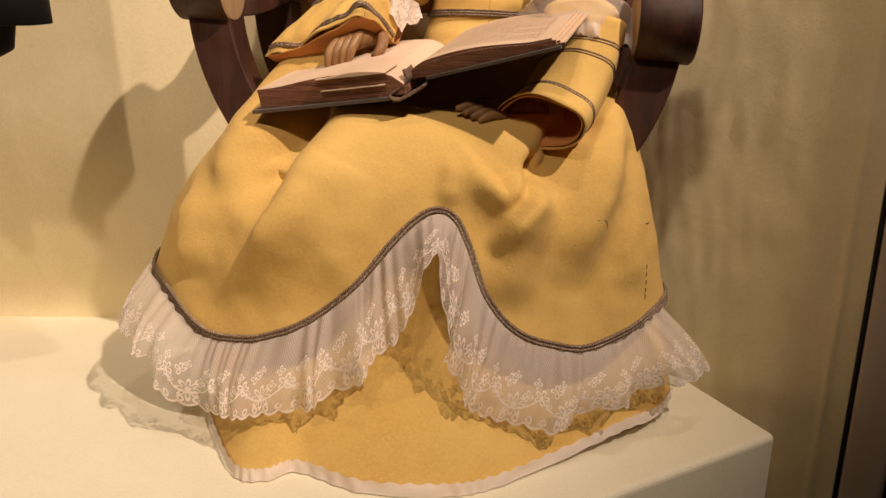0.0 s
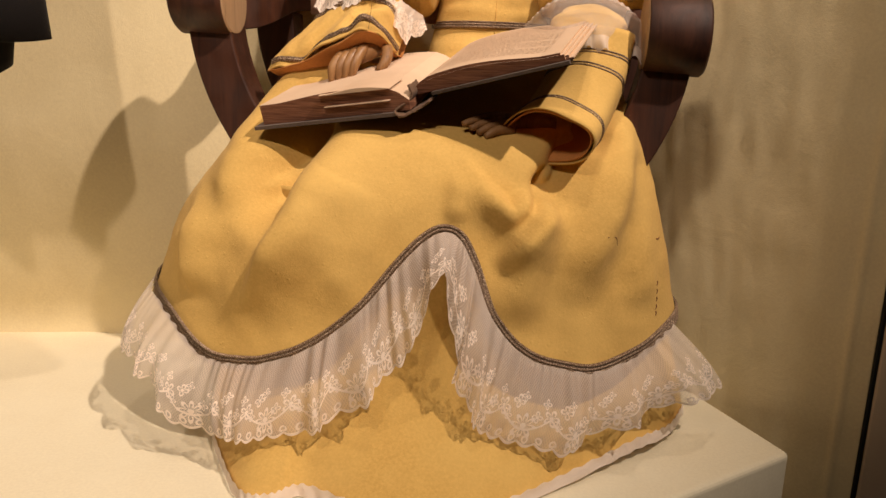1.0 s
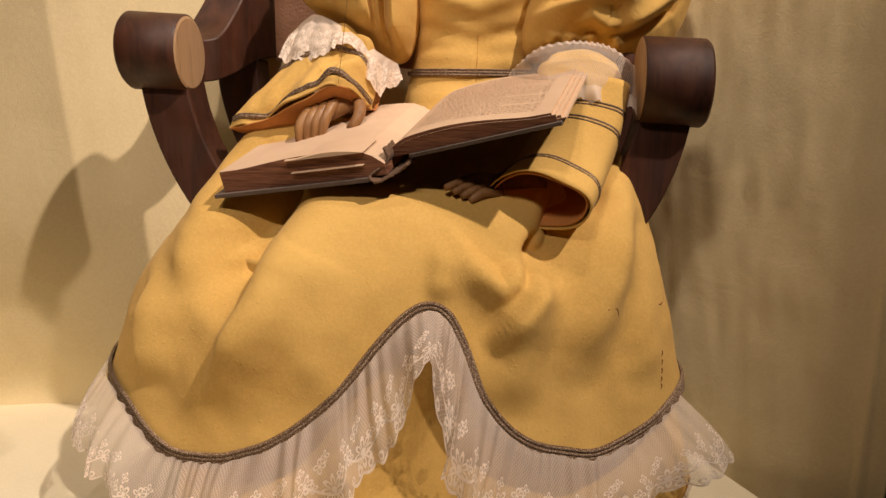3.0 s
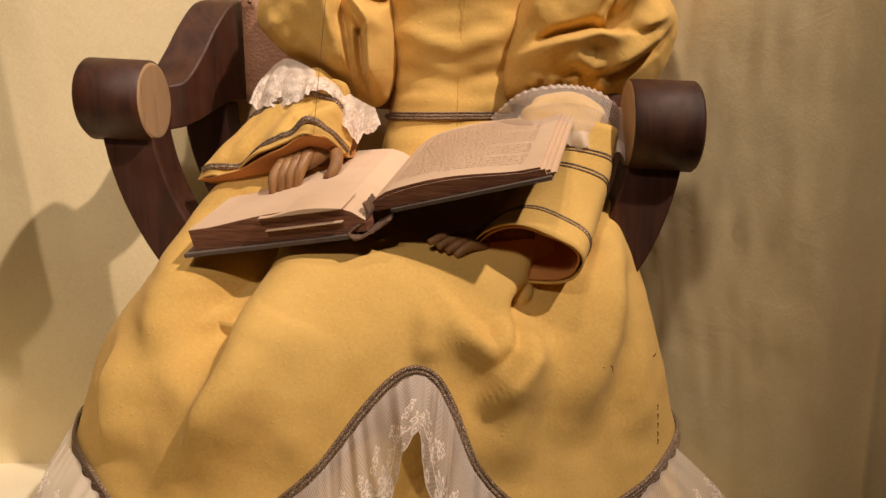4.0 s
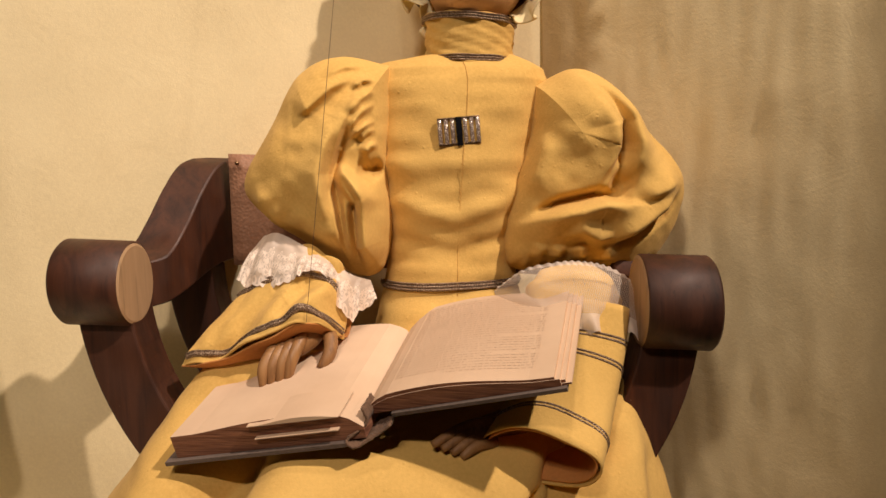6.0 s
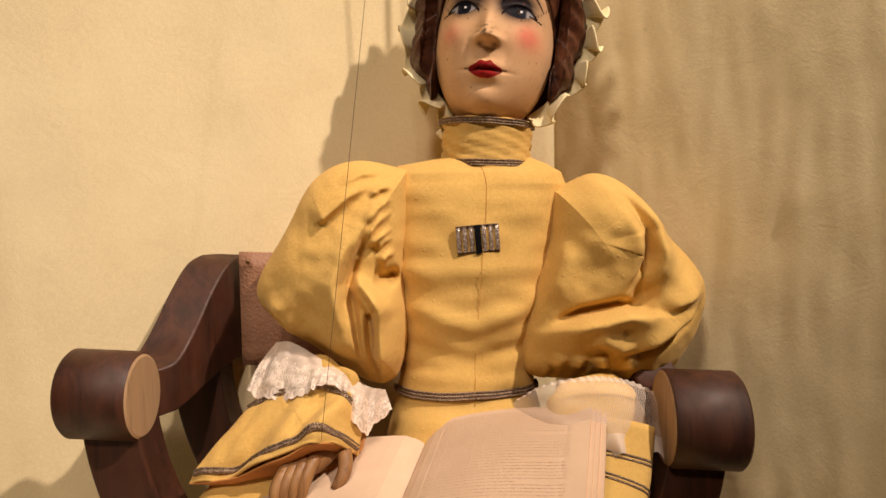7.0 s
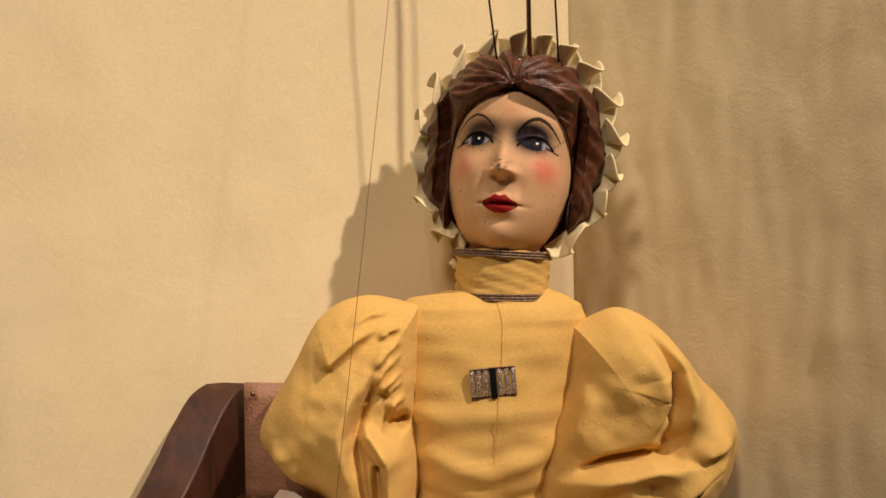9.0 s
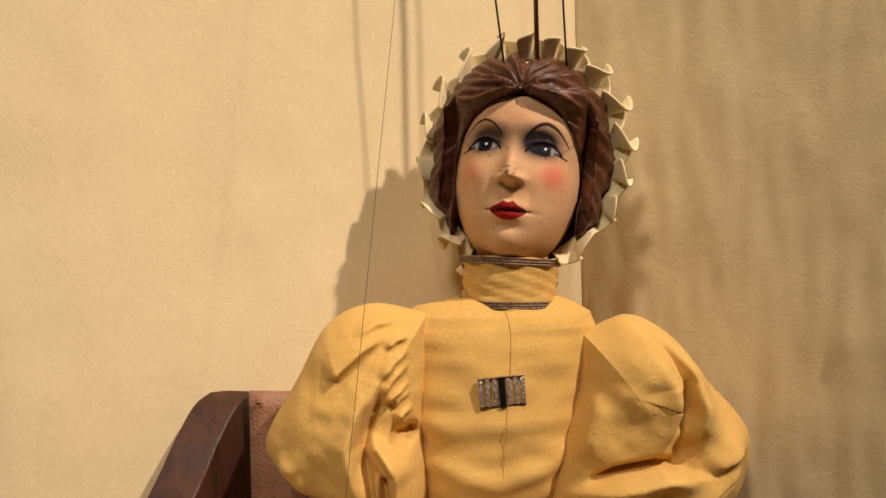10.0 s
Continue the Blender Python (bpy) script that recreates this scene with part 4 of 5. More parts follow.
PUFF = [
    [(0.056, 0.634, 0.329), (0.070, 0.616, 0.343), (0.086, 0.609, 0.348), (0.104, 0.607, 0.349), (0.124, 0.609, 0.345), (0.148, 0.626, 0.332)],
    [(0.054, 0.632, 0.327), (0.070, 0.610, 0.338), (0.086, 0.601, 0.341), (0.105, 0.598, 0.341), (0.127, 0.602, 0.336), (0.152, 0.622, 0.323)],
    [(0.054, 0.628, 0.324), (0.072, 0.603, 0.327), (0.088, 0.595, 0.327), (0.107, 0.592, 0.326), (0.129, 0.597, 0.322), (0.152, 0.618, 0.312)],
    [(0.050, 0.624, 0.320), (0.072, 0.599, 0.313), (0.090, 0.590, 0.310), (0.109, 0.585, 0.307), (0.130, 0.589, 0.304), (0.149, 0.606, 0.297)],
]


def puff_ripple(u, v):
    top, bottom = smooth01(v, 0.25, 0.0), smooth01(v, 0.72, 1.0)
    w = math.sin(120 * u + 4 * math.sin(9 * u))
    return (0, -0.0005 * w * top - 0.0030 * bottom * math.sin(44 * u) + wob(u * 6, v * 5, 2, 1.0, 0.002), 0.0005 * w * top + 0.0022 * bottom * math.sin(52 * u + 1))


drape("cuff_ruffle", PUFF, 200, 40, LACE_CUFF, DRESS, D0, "gathered off-white net elbow puff with lace edges", ripple=puff_ripple, uv=lambda u, v: (u * 0.14, v * 0.05))
bell("under_sleeve", [(0.104, 0.640, 0.338), (0.106, 0.634, 0.328), (0.108, 0.622, 0.315), (0.112, 0.614, 0.302)], [0.020, 0.031, 0.034, 0.028], YELLOW_UNDER, 0.60)

right_cuff, rc = bell("bell_cuff", [(0.112, 0.614, 0.318), (0.103, 0.602, 0.290), (0.086, 0.580, 0.262), (0.066, 0.550, 0.243)], [0.028, 0.031, 0.033, 0.036], YELLOW, 0.62)
bell("cuff_lining", [(0.104, 0.602, 0.292), (0.086, 0.580, 0.262), (0.0665, 0.551, 0.2432)], [0.026, 0.029, 0.0335], LINING, 0.60, "orange cuff lining")
for v in (0.84, 0.40, 0.22):
    line = [rc(u, v) for u in np.linspace(0, 1, 90)]
    mid = np.mean(line, axis=0)
    ribbon("braid", line, 0.0050, BRAID, DRESS, D0, 0.0014, "tarnished silver-brown cuff braid", 2, lambda i, line=line, mid=mid: np.asarray(line[i]) - mid)

# ---- brooch ----
BROOCH = thing("brooch", "rectangular paste-stone brooch with a black central bar, pinned on the bodice", "brooch", (0.0335, 0.6434, 0.4345))


def brooch_part(name, size, at, mat, label="", turn=0.0, bevel=0.0004):
    return part(name, box_bm(size, at, 0, bevel), mat, BROOCH, label)


brooch_part("frame", (0.0285, 0.0012, 0.0020), (0, 0, 0.0085), BRASS)
brooch_part("frame", (0.0285, 0.0012, 0.0020), (0, 0, -0.0085), BRASS)
for k in range(-3, 4):
    if k:
        brooch_part("stone_bar", (0.0027, 0.0020, 0.0165), (k * 0.0043, -0.0004, 0), STRASS)
brooch_part("centre_bar", (0.0040, 0.0028, 0.0190), (0, -0.0008, 0), JET, "black glass bar")
BROOCH.rotation_euler = (radians(4), radians(-4), 0)

# ---- book ----
BK_O = Vector((-0.039, 0.553, 0.2565))
BK_R = Vector((0.020, 0.004, 0.0145))
BOOK = thing("open_book", "old open book, browned page edges, worn grey boards", "book", tuple(BK_O))
S_DIR = Vector((0.034, 0.100, 0.031)).normalized()
DEPTH = 0.106
L_VEC, R_VEC = Vector((-0.107, 0.023, -0.0150)), Vector((0.096, -0.045, 0.0250))
L_N, R_N = S_DIR.cross(L_VEC).normalized(), R_VEC.cross(S_DIR).normalized()
ZERO = Vector((0, 0, 0))


def slab(name, r, n, lo, hi, inner, outer, front, back, mat, parent, label="", bulge=0.0, seg=16, tilt=0.0, at=ZERO):
    """A slab of the book: from the spine out along r, lying between heights lo and hi over the board."""
    rl = r.length
    rd = r.normalized()
    verts, faces, idx = [], [], []
    for j, (base, dep) in enumerate(((lo, 0), (hi, 0), (lo, 1), (hi, 1))):
        for i in range(seg + 1):
            a = i / seg
            out = inner + (outer - inner) * a
            h = base
            if j in (1, 3):
                h += bulge * math.sin(math.pi * min(1.0, a * 1.15)) ** 1.2 - tilt * a
                h -= (hi - lo) * 0.55 * max(0.0, 1 - a / 0.16) ** 2 * (1 if bulge else 0)
            d = front if dep == 0 else back
            p = at + rd * (rl * out) + n * h + S_DIR * d
            verts.append(p)
    s = seg + 1
    for i in range(seg):
        faces += [(i, i + 1, s + i + 1, s + i), (2 * s + i + 1, 2 * s + i, 3 * s + i, 3 * s + i + 1), (s + i, s + i + 1, 3 * s + i + 1, 3 * s + i), (2 * s + i, 2 * s + i + 1, i + 1, i)]
        idx += [0, 0, 1, 0]
    faces += [(seg, 2 * s + seg, 3 * s + seg, s + seg), (2 * s, 0, s, 3 * s)]
    idx += [2, 0]
    return link_mesh(name, verts, faces, mat, parent, label, index=idx if isinstance(mat, list) else None, smooth=False)


EDGES = [PAGE_EDGE, PAPER, EDGE_PALE]
slab("board", L_VEC, L_N, 0.0, 0.0026, 0.03, 1.03, -0.003, DEPTH + 0.003, COVER, BOOK, "worn grey marbled board")
slab("board", R_VEC, R_N, 0.0, 0.0022, 0.03, 0.975, -0.003, DEPTH + 0.003, COVER, BOOK, "worn grey marbled board", at=BK_R)
slab("page_block", L_VEC, L_N, 0.0028, 0.0195, -0.07, 0.970, 0.0, DEPTH, EDGES, BOOK, "", 0.0035, tilt=0.002)
slab("page_block", R_VEC, R_N, 0.0024, 0.0050, -0.10, 1.000, 0.0, DEPTH, EDGES, BOOK, "", 0.0040, tilt=0.0015, at=BK_R)
slab("page_block", R_VEC, R_N, 0.0024, 0.0078, -0.10, 0.972, 0.0006, DEPTH - 0.001, EDGES, BOOK, "", 0.0040, tilt=0.0025, at=BK_R)
slab("page_block", R_VEC, R_N, 0.0024, 0.0100, -0.10, 0.948, -0.0004, DEPTH, EDGES, BOOK, "", 0.0040, tilt=0.0035, at=BK_R)
RIGHT_PAGES = slab("page_block", R_VEC, R_N, 0.0024, 0.0125, -0.10, 0.925, 0.0, DEPTH - 0.001, EDGES, BOOK, "", 0.0040, tilt=0.0045, at=BK_R)
slab("loose_leaf", L_VEC, L_N, 0.0205, 0.0210, 0.03, 0.52, -0.0035, 0.022, PAPER, BOOK, "loose torn leaf", 0.0024)
slab("loose_leaf", L_VEC, L_N, 0.0115, 0.0120, 0.05, 0.50, -0.003, 0.05, PAPER, BOOK, "loose torn leaf")
# worn spine: a folded strip of crumpled backing
sp = [(0.006, -0.001, 0.0212), (0.009, -0.001, 0.0150), (0.005, -0.001, 0.0085), (-0.003, -0.001, 0.0030), (0.002, -0.002, 0.0005), (0.013, -0.001, 0.0060), (0.021, -0.001, 0.0120)]


def spine(u, v):
    pts = spline(sp, 30)
    p = Vector(pts[round(u * 29)])
    return p + S_DIR * (-0.002 + 0.016 * v) + Vector((0, 0, wob(u * 22, v * 40, 0, 1, 0.0016)))


sheet("spine_strip", spine, 30, 30, SPINE_CLOTH, BOOK, "torn brown spine lining", thick=0.0016)

# lines of faded print on the open page
rng = random.Random(4)
verts, faces = [], []
rd, rl = R_VEC.normalized(), R_VEC.length
for row in range(31):
    d = 0.012 + row * 0.0029
    a = 0.14 if row else 0.42
    end = 0.90 - (0.25 if row in (6, 13, 22) else 0.0)
    while a < end:
        w = rng.uniform(0.006, 0.030)
        for aa, dd in ((a, d), (min(end, a + w), d), (min(end, a + w), d + 0.0010), (a, d + 0.0010)):
            h = 0.0125 + 0.004 * math.sin(math.pi * min(1.0, aa * 1.15)) ** 1.2 - 0.0045 * aa - 0.0097 * 0.55 * max(0.0, 1 - aa / 0.16) ** 2
            verts.append(BK_R + rd * (rl * (-0.10 + 1.025 * aa)) + R_N * (h + 0.00025) + S_DIR * dd)
        n = len(verts)
        faces.append((n - 4, n - 3, n - 2, n - 1))
        a += w + 0.008
link_mesh("print", verts, faces, INK, RIGHT_PAGES, "faded illegible print lines", smooth=False)

# ---- the marionette: head, hair and hands in one carved piece ----
HEAD = Matrix.Translation((0.0550, 0.692, 0.5735)) @ Euler((radians(-6), 0, 0)).to_matrix().to_4x4()
HEAD = HEAD @ Matrix.Rotation(radians(-14), 4, "Z") @ Matrix.Rotation(radians(8), 4, "Y")


class Pile:
    """Collects pieces of one mesh, with a paint colour for every vertex."""

    def __init__(self):
        self.v, self.f, self.m, self.c = [], [], [], []

    def add(self, verts, faces, mat, paint=(0.5, 0.5, 0.5)):
        n = len(self.v)
        self.v += [tuple(map(float, p)) for p in verts]
        self.f += [tuple(n + i for i in q) for q in faces]
        self.m += [mat] * len(faces)
        self.c += [paint(i) for i in range(len(verts))] if callable(paint) else [paint] * len(verts)


def g2(x, z, x0, z0, sx, sz):
    return math.exp(-(((x - x0) / sx) ** 2) - ((z - z0) / sz) ** 2)


EYES = ((-0.0195, 0.0085), (0.0185, 0.0075))


def face_point(lon, v):
    """lon: 0 is the front; v from chin to crown."""
    z = -0.0655 * math.cos(math.pi * v)
    k = max(0.0, 1 - abs(z / 0.0656) ** 3.0)
    w = 0.0415 * math.sqrt(k) * (1 - 0.10 * smooth01(-z, 0.01, 0.06))
    d = 0.043 * max(0.0, 1 - abs(z / 0.0656) ** 4) ** 0.5
    shrink = 1 - 0.30 * smooth01(z, 0.040, 0.058)
    w, d = w * shrink, d * shrink
    c, s = math.cos(lon), math.sin(lon)
    x = w * math.copysign(abs(s) ** 0.92, s)
    y = d * c
    if c > 0:
        n = 0.0
        slope = smooth01(-z, -0.016, 0.0125) * (1 - smooth01(-z, 0.0125, 0.0185))
        n += 0.0125 * slope * math.exp(-((x / (0.0042 + 0.0022 * slope)) ** 2))
        n += 0.0035 * (g2(x, z, -0.0068, -0.0140, 0.0034, 0.0034) + g2(x, z, 0.0068, -0.0140, 0.0034, 0.0034))
        for ex, ez in EYES:
            n -= 0.0050 * g2(x, z, ex * 0.95, ez + 0.001, 0.0105, 0.0085)
            n += 0.0030 * g2(x, z, ex, ez - 0.001, 0.0085, 0.0052)
            n += 0.0014 * math.exp(-(((x - ex) / 0.010) ** 2) - ((z - ez - 0.0052 + 25 * (x - ex) ** 2) / 0.0013) ** 2)
        n += 0.0020 * g2(x, z, 0.0, 0.022, 0.030, 0.007)
        n += 0.0042 * g2(x, z, 0.0, -0.0300, 0.0085, 0.0036) + 0.0042 * g2(x, z, 0.0, -0.0360, 0.0072, 0.0034)
        n -= 0.0026 * g2(x, z, 0.0, -0.0330, 0.0120, 0.0012)
        n -= 0.0012 * g2(x, z, 0.0, -0.0235, 0.0020, 0.0040)
        n -= 0.0016 * g2(x, z, 0.0, -0.0425, 0.0080, 0.0030)
        n += 0.0050 * g2(x, z, 0.0, -0.0530, 0.0110, 0.0080)
        n += 0.0022 * (g2(x, z, -0.023, -0.010, 0.010, 0.011) + g2(x, z, 0.023, -0.010, 0.010, 0.011))
        n -= 0.0014 * (g2(x, z, -0.0115, -0.022, 0.0035, 0.008) + g2(x, z, 0.0115, -0.022, 0.0035, 0.008))
        y += n * min(1.0, c * 2.0)
    return x, y, z


def mixc(a, b, t):
    return tuple(p + (q - p) * t for p, q in zip(a, b))


SKIN, BLUSH, LIP, INKY, SMOKE = (0.77, 0.49, 0.27), (0.74, 0.19, 0.13), (0.26, 0.012, 0.014), (0.008, 0.006, 0.008), (0.020, 0.017, 0.024)


def face_paint(x, y, z):
    c = mixc(SKIN, (0.66, 0.38, 0.19), 0.3 + 0.5 * noise.noise(Vector((x * 90, z * 90, 1))))
    if y < 0:
        return c
    c = mixc(c, BLUSH, 0.80 * min(1.0, 1.15 * g2(x, z, 0.0255, -0.0085, 0.0080, 0.0085)) + 0.55 * g2(x, z, -0.0265, -0.0085, 0.0070, 0.0080))
    c = mixc(c, (0.40, 0.17, 0.08), 0.45 * g2(x, z, 0.0, 0.026, 0.010, 0.006))
    for k, (ex, ez) in enumerate(EYES):
        side = -1 if ex < 0 else 1
        ax = (x - ex) * side
        lid = ez + 0.0050 - 48 * (x - ex) ** 2
        c = mixc(c, SMOKE, min(1.0, (1.8 if side > 0 else 1.5) * g2(x, z, ex - side * 0.0028, ez + 0.0040, 0.0122, 0.0088)) * (0.985 if side > 0 else 0.90))
        up, lo = 0.0044 - 52 * ax * ax, -0.0038 + 42 * ax * ax
        if abs(ax) < 0.0098 and lo < z - ez < up:
            c = mixc((0.015, 0.014, 0.02), (0.30, 0.28, 0.28), smooth01(ax if side > 0 else abs(ax), 0.0034, 0.0050) * smooth01(ez + up - z, 0.0, 0.0022))
            r = math.hypot(ax + 0.0010, z - ez - 0.0003)
            if r < 0.0044:
                c = (0.010, 0.012, 0.020) if r > 0.0022 else (0.003, 0.003, 0.004)
            # glint on the eyeball, painted in as a near-white dot
            if math.hypot(x - ex + 0.0002 * side - 0.0010, z - ez - 0.0010) < 0.00085:
                c = (0.75, 0.75, 0.78)
        elif abs(ax) < 0.0115 and abs(z - ez - up) < 0.0012:
            c = INKY
        elif abs(ax) < 0.0100 and abs(z - ez - lo) < 0.0004:
            c = mixc(c, INKY, 0.8)
        if 0.006 < ax < 0.0145 and abs(z - ez + 0.0010 + 0.35 * (ax - 0.006)) < 0.0006:
            c = INKY
        if ax > 0 and z < ez + lo - 0.0001 and z > ez + lo - 0.0022 and math.sin(x * 4200) > 0.55:
            c = mixc(c, INKY, 0.7)
        arch = ez + 0.0160 - 62 * (ax - 0.001) ** 2
        if -0.0115 < ax < 0.0145 and abs(z - arch) < (0.0013 if side > 0 else 0.0008) * (1.0 - 0.35 * smooth01(ax, 0.004, 0.0145)):
            c = mixc(c, INKY, 0.93)
    bow = -0.0282 - 0.10 * abs(x) + 0.0016 * math.exp(-(((abs(x) - 0.0032) / 0.0022) ** 2)) - 16 * x * x
    base = -0.0388 + 42 * x * x
    if abs(x) < 0.0110 and base < z < bow:
        c = mixc(LIP, (0.40, 0.02, 0.02), smooth01(-z, 0.034, 0.039))
        if abs(z + 0.0330 + 0.0006 * math.cos(x * 700)) < 0.0006:
            c = (0.07, 0.004, 0.004)
    if 0.0105 < abs(x) < 0.0142 and abs(z + 0.0325 - 0.10 * (abs(x) - 0.0105)) < 0.0005:
        c = mixc(c, (0.10, 0.02, 0.015), 0.8)
    scuff = noise.noise(Vector((x * 380, z * 380, 3)))
    c = mixc(c, (0.09, 0.065, 0.05), 0.85 * smooth01(scuff, -0.05, 0.25) * min(1.0, 1.4 * g2(x, z, -0.001, -0.0095, 0.0048, 0.0036)))
    c = mixc(c, (0.14, 0.06, 0.04), 0.8 * g2(x, z, -0.0052, -0.0168, 0.0020, 0.0011) + 0.8 * g2(x, z, 0.0050, -0.0168, 0.0020, 0.0011))
    fleck = noise.noise(Vector((x * 420, z * 420, 9)))
    c = mixc(c, (0.16, 0.06, 0.03), 0.65 * smooth01(fleck, 0.66, 0.74))
    return c


def fine_lon(u):
    """Longitudes, packed closely across the face."""
    t = 2 * u - 1
    return math.pi * (0.55 * t + 0.45 * t**5)


doll = Pile()
FACE_U, FACE_V = 400, 380
local = [face_point(fine_lon(i / FACE_U), j / (FACE_V - 1)) for j in range(FACE_V) for i in range(FACE_U)]
_, ff = grid(lambda u, v: 0, FACE_U, FACE_V, True)
doll.add([HEAD @ Vector((x, -y, z)) for x, y, z in local], ff, 0, lambda i: face_paint(*local[i]))


def hair_point(lon, v):
    z0 = -math.cos(math.pi * v)
    c, s = math.cos(lon), math.sin(lon)
    rr = math.sqrt(max(0.0, 1 - abs(z0) ** 2.3))
    x, y, z = 0.0608 * rr * math.copysign(abs(s) ** 0.9, s), (0.0590 if c > 0 else 0.036) * rr * c - 0.005, 0.006 + 0.0738 * z0
    if z < -0.02:
        x *= 1 - 0.16 * smooth01(-z, 0.02, 0.06)
    if z < 0.035:
        y *= 1 - 0.42 * smooth01(abs(x), 0.022, 0.046) * smooth01(z, 0.035, 0.015)
    # waved locks swept from the parting to the sides
    sweep = math.atan2(z - 0.045, abs(x) + 0.004)
    wave = 0.0020 * math.sin(13 * sweep + 60 * abs(x) + 2.5 * math.sin(90 * x)) + 0.0007 * math.sin(47 * sweep + 130 * abs(x))
    wave += wob(x, y, z, 60, 0.0020)
    part_line = -0.0040 * math.exp(-((x / 0.004) ** 2)) * smooth01(z, 0.03, 0.05)
    n = Vector((x, y + 0.01, z * 0.8)).normalized()
    x, y, z = x + n.x * (wave + part_line), y + n.y * (wave + part_line), z + n.z * (wave + part_line)
    if c > -0.2:
        half = 0.0405 - 0.0008 * math.sin(z * 160)
        if z > -0.005:
            half *= max(0.0, 1 - ((z + 0.005) / 0.0475) ** 2.5) ** 0.70
        flush = 0.043 * math.sqrt(max(0.0, 1 - (x / 0.0425) ** 2)) * math.sqrt(max(0.0, 1 - abs(z / 0.068) ** 4))
        gap = max(abs(x - 0.0012) - half, 0.0) + max(0.0, z - 0.043)
        if c > 0 and abs(x) < 0.050:
            y = min(y, flush + 0.0026 + 0.75 * gap + 0.5 * wave)
        k = smooth01(half - abs(x - 0.0012), -0.0006, 0.0012) if half > 0.0012 else 0.0
        y = y * (1 - k) + (-0.012) * k
    return HEAD @ Vector((x, -y, z))


hv, hf = grid(lambda u, v: hair_point(fine_lon(u), v), 330, 230, True)
doll.add(hv, hf, 1)
nv, nf = tube([(0.048, 0.695, 0.470), (0.049, 0.695, 0.500), (0.050, 0.693, 0.530)], [0.026, 0.025, 0.024], 24)
doll.add(nv, nf, 0, SKIN)


def finger(points, r):
    v, f = tube(spline(points, 14), [r, r * 1.05, r * 0.98, r * 0.9, r * 0.55], 10)
    doll.add(v, f, 2)


# hand resting on the page
v, f = tube(spline([(-0.060, 0.652, 0.322), (-0.066, 0.636, 0.314), (-0.072, 0.622, 0.305), (-0.079, 0.613, 0.298)], 16), [0.009, 0.0115, 0.0125, 0.0085], 16, 0.8)
doll.add(v, f, 2)
for i in range(4):
    finger([(-0.0680 - 0.0050 * i, 0.624 - 0.001 * i, 0.3085 - 0.001 * i), (-0.0735 - 0.0058 * i, 0.611, 0.3035 - 0.002 * i), (-0.0790 - 0.0056 * i, 0.603, 0.2920 - 0.001 * i), (-0.0820 - 0.0050 * i, 0.602, 0.2790 - 0.0008 * i)], 0.0043)
finger([(-0.060, 0.628, 0.310), (-0.0550, 0.616, 0.304), (-0.0555, 0.608, 0.295), (-0.0615, 0.604, 0.2865)], 0.0046)
# hand under the book
v, f = tube(spline([(0.076, 0.588, 0.250), (0.058, 0.586, 0.252), (0.040, 0.581, 0.251)], 10), [0.010, 0.013, 0.010], 14, 0.7)
doll.add(v, f, 2)
for i in range(4):
    finger([(0.044, 0.579 - 0.003 * i, 0.255 - 0.003 * i), (0.026 + 0.002 * i, 0.570 - 0.002 * i, 0.256 - 0.003 * i), (0.006 + 0.0055 * i, 0.559, 0.2510 - 0.0030 * i)], 0.0040)


def doll_skin():
    m = Nodes("painted_face", 0.5, spec=0.05)
    a = m.add("ShaderNodeVertexColor", layer_name="paint")
    m.colour(m.mix(m.ramp(m.noise(260, 4), (0.55, 0.0), (0.8, 0.30)), a.outputs[0], (0.30, 0.16, 0.09)))
    m.put(m.p.inputs["Roughness"], m.ramp(m.noise(120, 3), (0.3, 0.46), (0.7, 0.62)))
    m.bump(m.noise(320, 4), 0.10, 0.0008)
    return m.mat


def hair_mat():
    m = Nodes("painted_brown_hair", 0.40)
    c = m.mix(m.ramp(m.noise(140, 5, 0.6, warp=1.5), (0.35, 0.0), (0.7, 1.0)), (0.045, 0.013, 0.006), (0.170, 0.058, 0.026))
    m.colour(c)
    m.bump(m.noise(240, 4, 0.6, warp=2.0), 0.35, 0.0012)
    return m.mat


DOLL = link_mesh("marionette", doll.v, doll.f, [doll_skin(), hair_mat(), HANDWOOD], None, index=doll.m)
tagged(DOLL, "carved wooden marionette with painted face and brown hair, seated", "marionette")
layer = DOLL.data.color_attributes.new("paint", "FLOAT_COLOR", "POINT")
layer.data.foreach_set("color", np.array([(*c, 1.0) for c in doll.c], dtype=np.float32).ravel())

# ---- bonnet ----
BONNET = thing("bonnet", "cream puppet bonnet with a stiff wavy frill round the face", "bonnet", (0.054, 0.70, 0.585))
B0 = Vector(BONNET.location)


def brim(a, out):
    """A point of the bonnet's rim at angle a from the crown, out metres past the hair."""
    x = (0.0565 + out) * math.sin(a) + 0.0015
    z = (0.0690 + out * 1.15) * math.cos(a) + 0.0085
    if z < 0:
        x *= 1 - 0.10 * smooth01(-z, 0.02, 0.06)
    return x, z


NW = 17


def frill(u, v):
    a = radians(-150 + 300 * u)
    ph = 2 * math.pi * NW * u + 1.4 * math.sin(9 * u + 1) + 0.6 * math.sin(23 * u)
    big = 0.75 + 0.35 * math.sin(17 * u + 2)
    out = 0.0008 + 0.0125 * v**0.9 + 0.0074 * v * big * math.sin(ph)
    along = 0.0048 * v * big * math.sin(2 * ph + 0.6) + 0.0022 * v * math.cos(ph)
    x, z = brim(a + along / 0.065, out)
    y = -0.004 + 0.010 * v + 0.0060 * v * math.cos(ph + 0.6)
    return HEAD @ Vector((x, -y, z)) - B0


sheet("frill", frill, 900, 12, FRILL, BONNET, thick=0.0010)


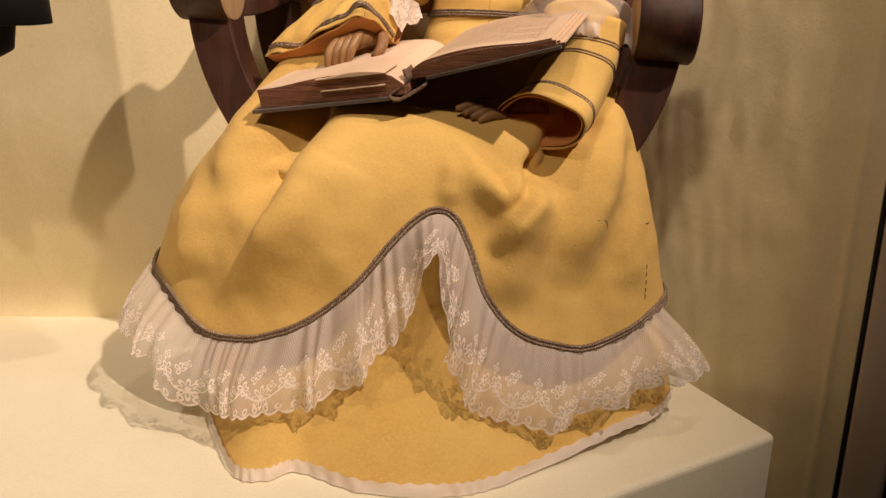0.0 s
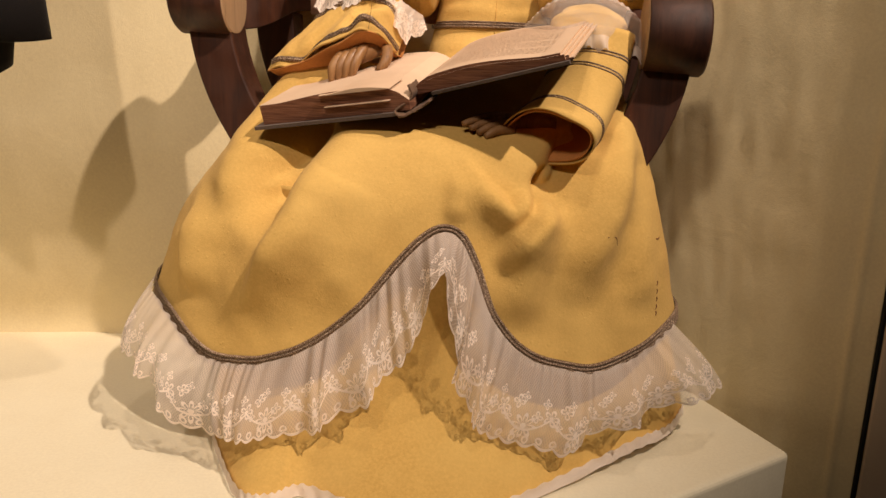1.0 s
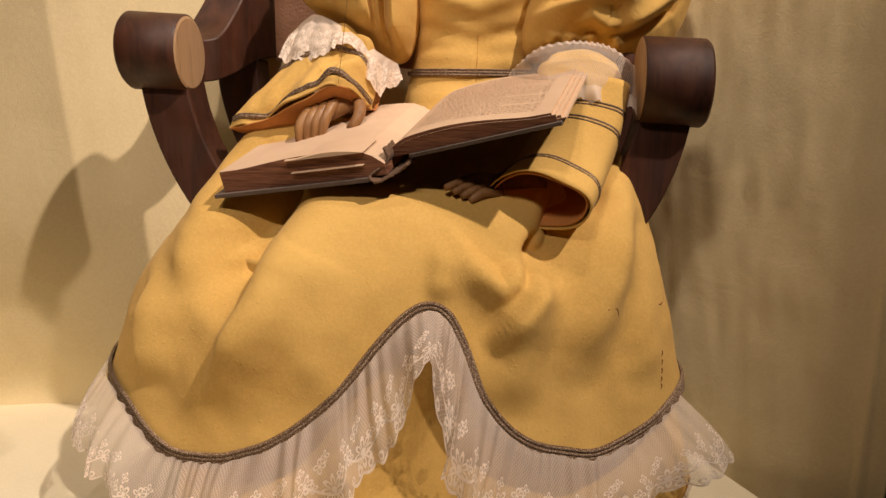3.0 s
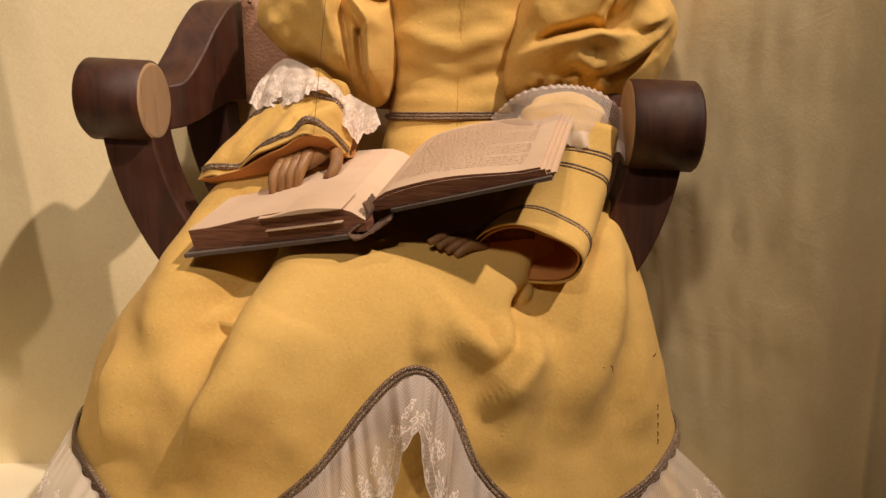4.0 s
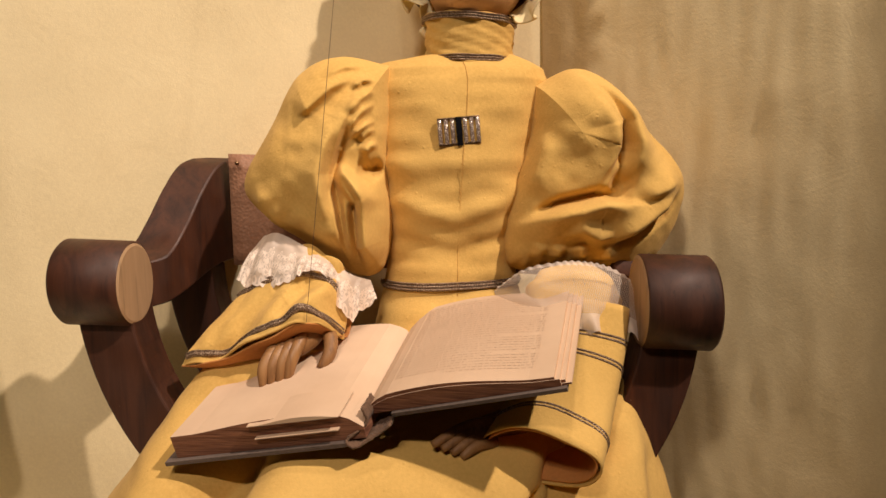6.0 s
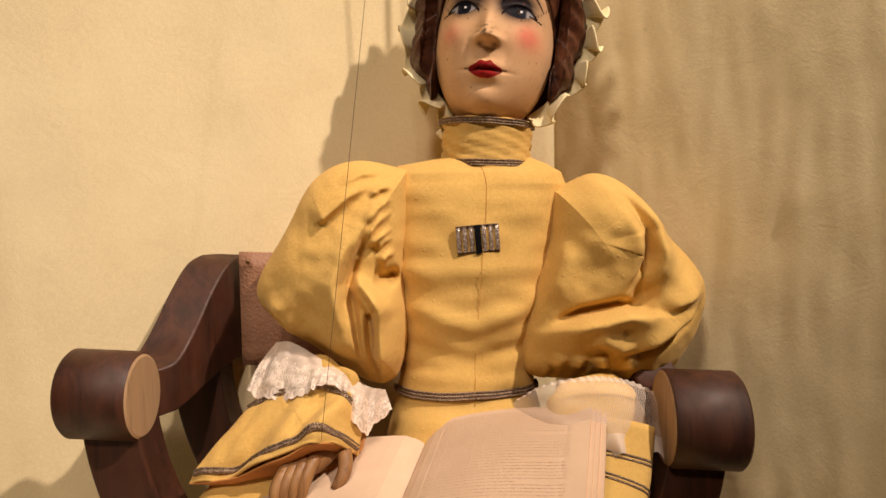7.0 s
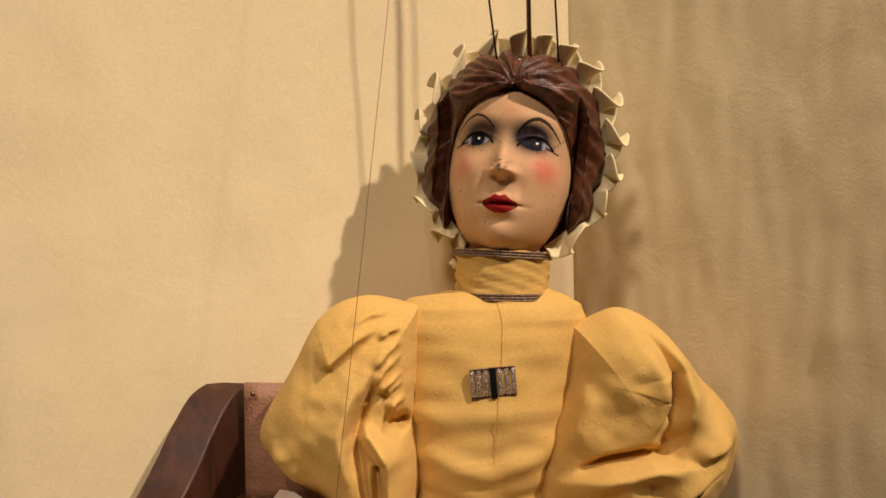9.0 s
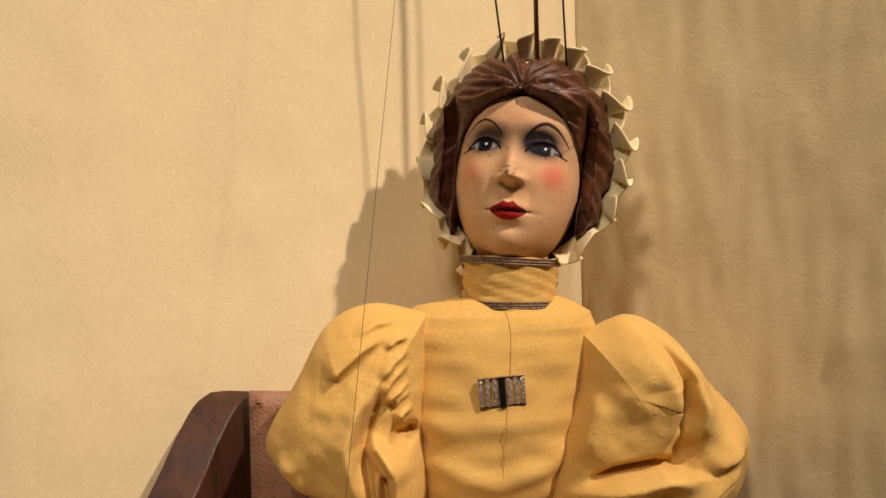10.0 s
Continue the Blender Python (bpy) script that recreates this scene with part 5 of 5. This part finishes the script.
def crown(u, v):
    a = radians(-150 + 300 * u)
    t = v * math.pi / 2
    x, z = brim(a, 0.001)
    k = math.cos(t * 0.98)
    y = -0.012 - 0.022 * math.sin(t)
    d = 1 + 0.03 * math.sin(26 * a) * math.sin(2 * t)
    return HEAD @ Vector((x * k * d, -y, z * k * d)) - B0


sheet("crown", crown, 120, 24, FRILL, BONNET, thick=0.001)

def side_lace(u, v):
    a = radians(20 + 122 * u)
    x, z = brim(a, 0.0035 + 0.0010 * math.sin(40 * u))
    return HEAD @ Vector((x * (1 - 0.10 * v), 0.012 + 0.020 * v, z * (1 - 0.05 * v))) - B0


sheet("lace_band", side_lace, 140, 8, LACE_TRIM, BONNET, "frayed brownish lace band", uv=lambda u, v: (u * 0.14, v * 0.02))

# ---- strings and rod that carry the marionette ----
def cord(name, points, r, mat, label, cat):
    v, f = tube(np.array(points), r, 8)
    return tagged(link_mesh(name, v, f, mat), label, cat)


TOP = 2.55
cord("control_rod", [(0.0665, 0.676, 0.636), (0.0655, 0.676, 1.2), (0.062, 0.676, TOP)], 0.0016, BRASS, "thin dark iron rod rising from the marionette's head", "rod")
cord("head_string", [(0.0440, 0.672, 0.640), (0.0385, 0.672, 0.690), (-0.06, 0.67, TOP)], 0.0007, CORD, "black cord tied to the bonnet", "string")
cord("head_string", [(0.0850, 0.672, 0.640), (0.0830, 0.672, 0.700), (0.070, 0.67, TOP)], 0.0007, CORD, "black cord tied to the bonnet", "string")
cord("hand_string", [(-0.0680, 0.598, 0.318), (-0.0260, 0.620, 0.666), (0.19, 0.70, TOP)], 0.00018, THREAD, "fine brown thread tied to the resting hand", "string")

# ---- black costume of the neighbouring puppet ----
COAT = thing("puppet_costume", "black felt coat and trousers of a hanging puppet", "costume", (-0.49, 0.60, 0.30))
C0 = np.array(COAT.location)


def garment(u, v):
    a = 2 * math.pi * u
    k = (1 - 0.22 * v) * (1 + 0.03 * math.sin(5 * a))
    return np.array([-0.49 + 0.172 * k * math.cos(a), 0.60 + 0.045 * k * math.sin(a), 0.302 + 0.003 * math.sin(3 * a) + 0.45 * v]) - C0


def trouser(x, low):
    def f(u, v):
        a = 2 * math.pi * u
        r = 0.024 + 0.006 * v + 0.002 * math.sin(4 * a)
        return np.array([x + r * math.cos(a), 0.60 + r * math.sin(a), low + 0.006 * math.sin(2 * a) * (1 - v) + (0.33 - low) * v]) - C0

    sheet("trouser_leg", f, 32, 8, BLACK, COAT, wrap=True, thick=0.002)


sheet("coat", garment, 64, 12, BLACK, COAT, wrap=True, thick=0.002)
trouser(-0.374, 0.279)
trouser(-0.445, 0.262)
cord("coat_string", [(-0.49, 0.60, 0.745), (-0.49, 0.60, TOP)], 0.0006, CORD, "black cord that carries the puppet coat", "string")
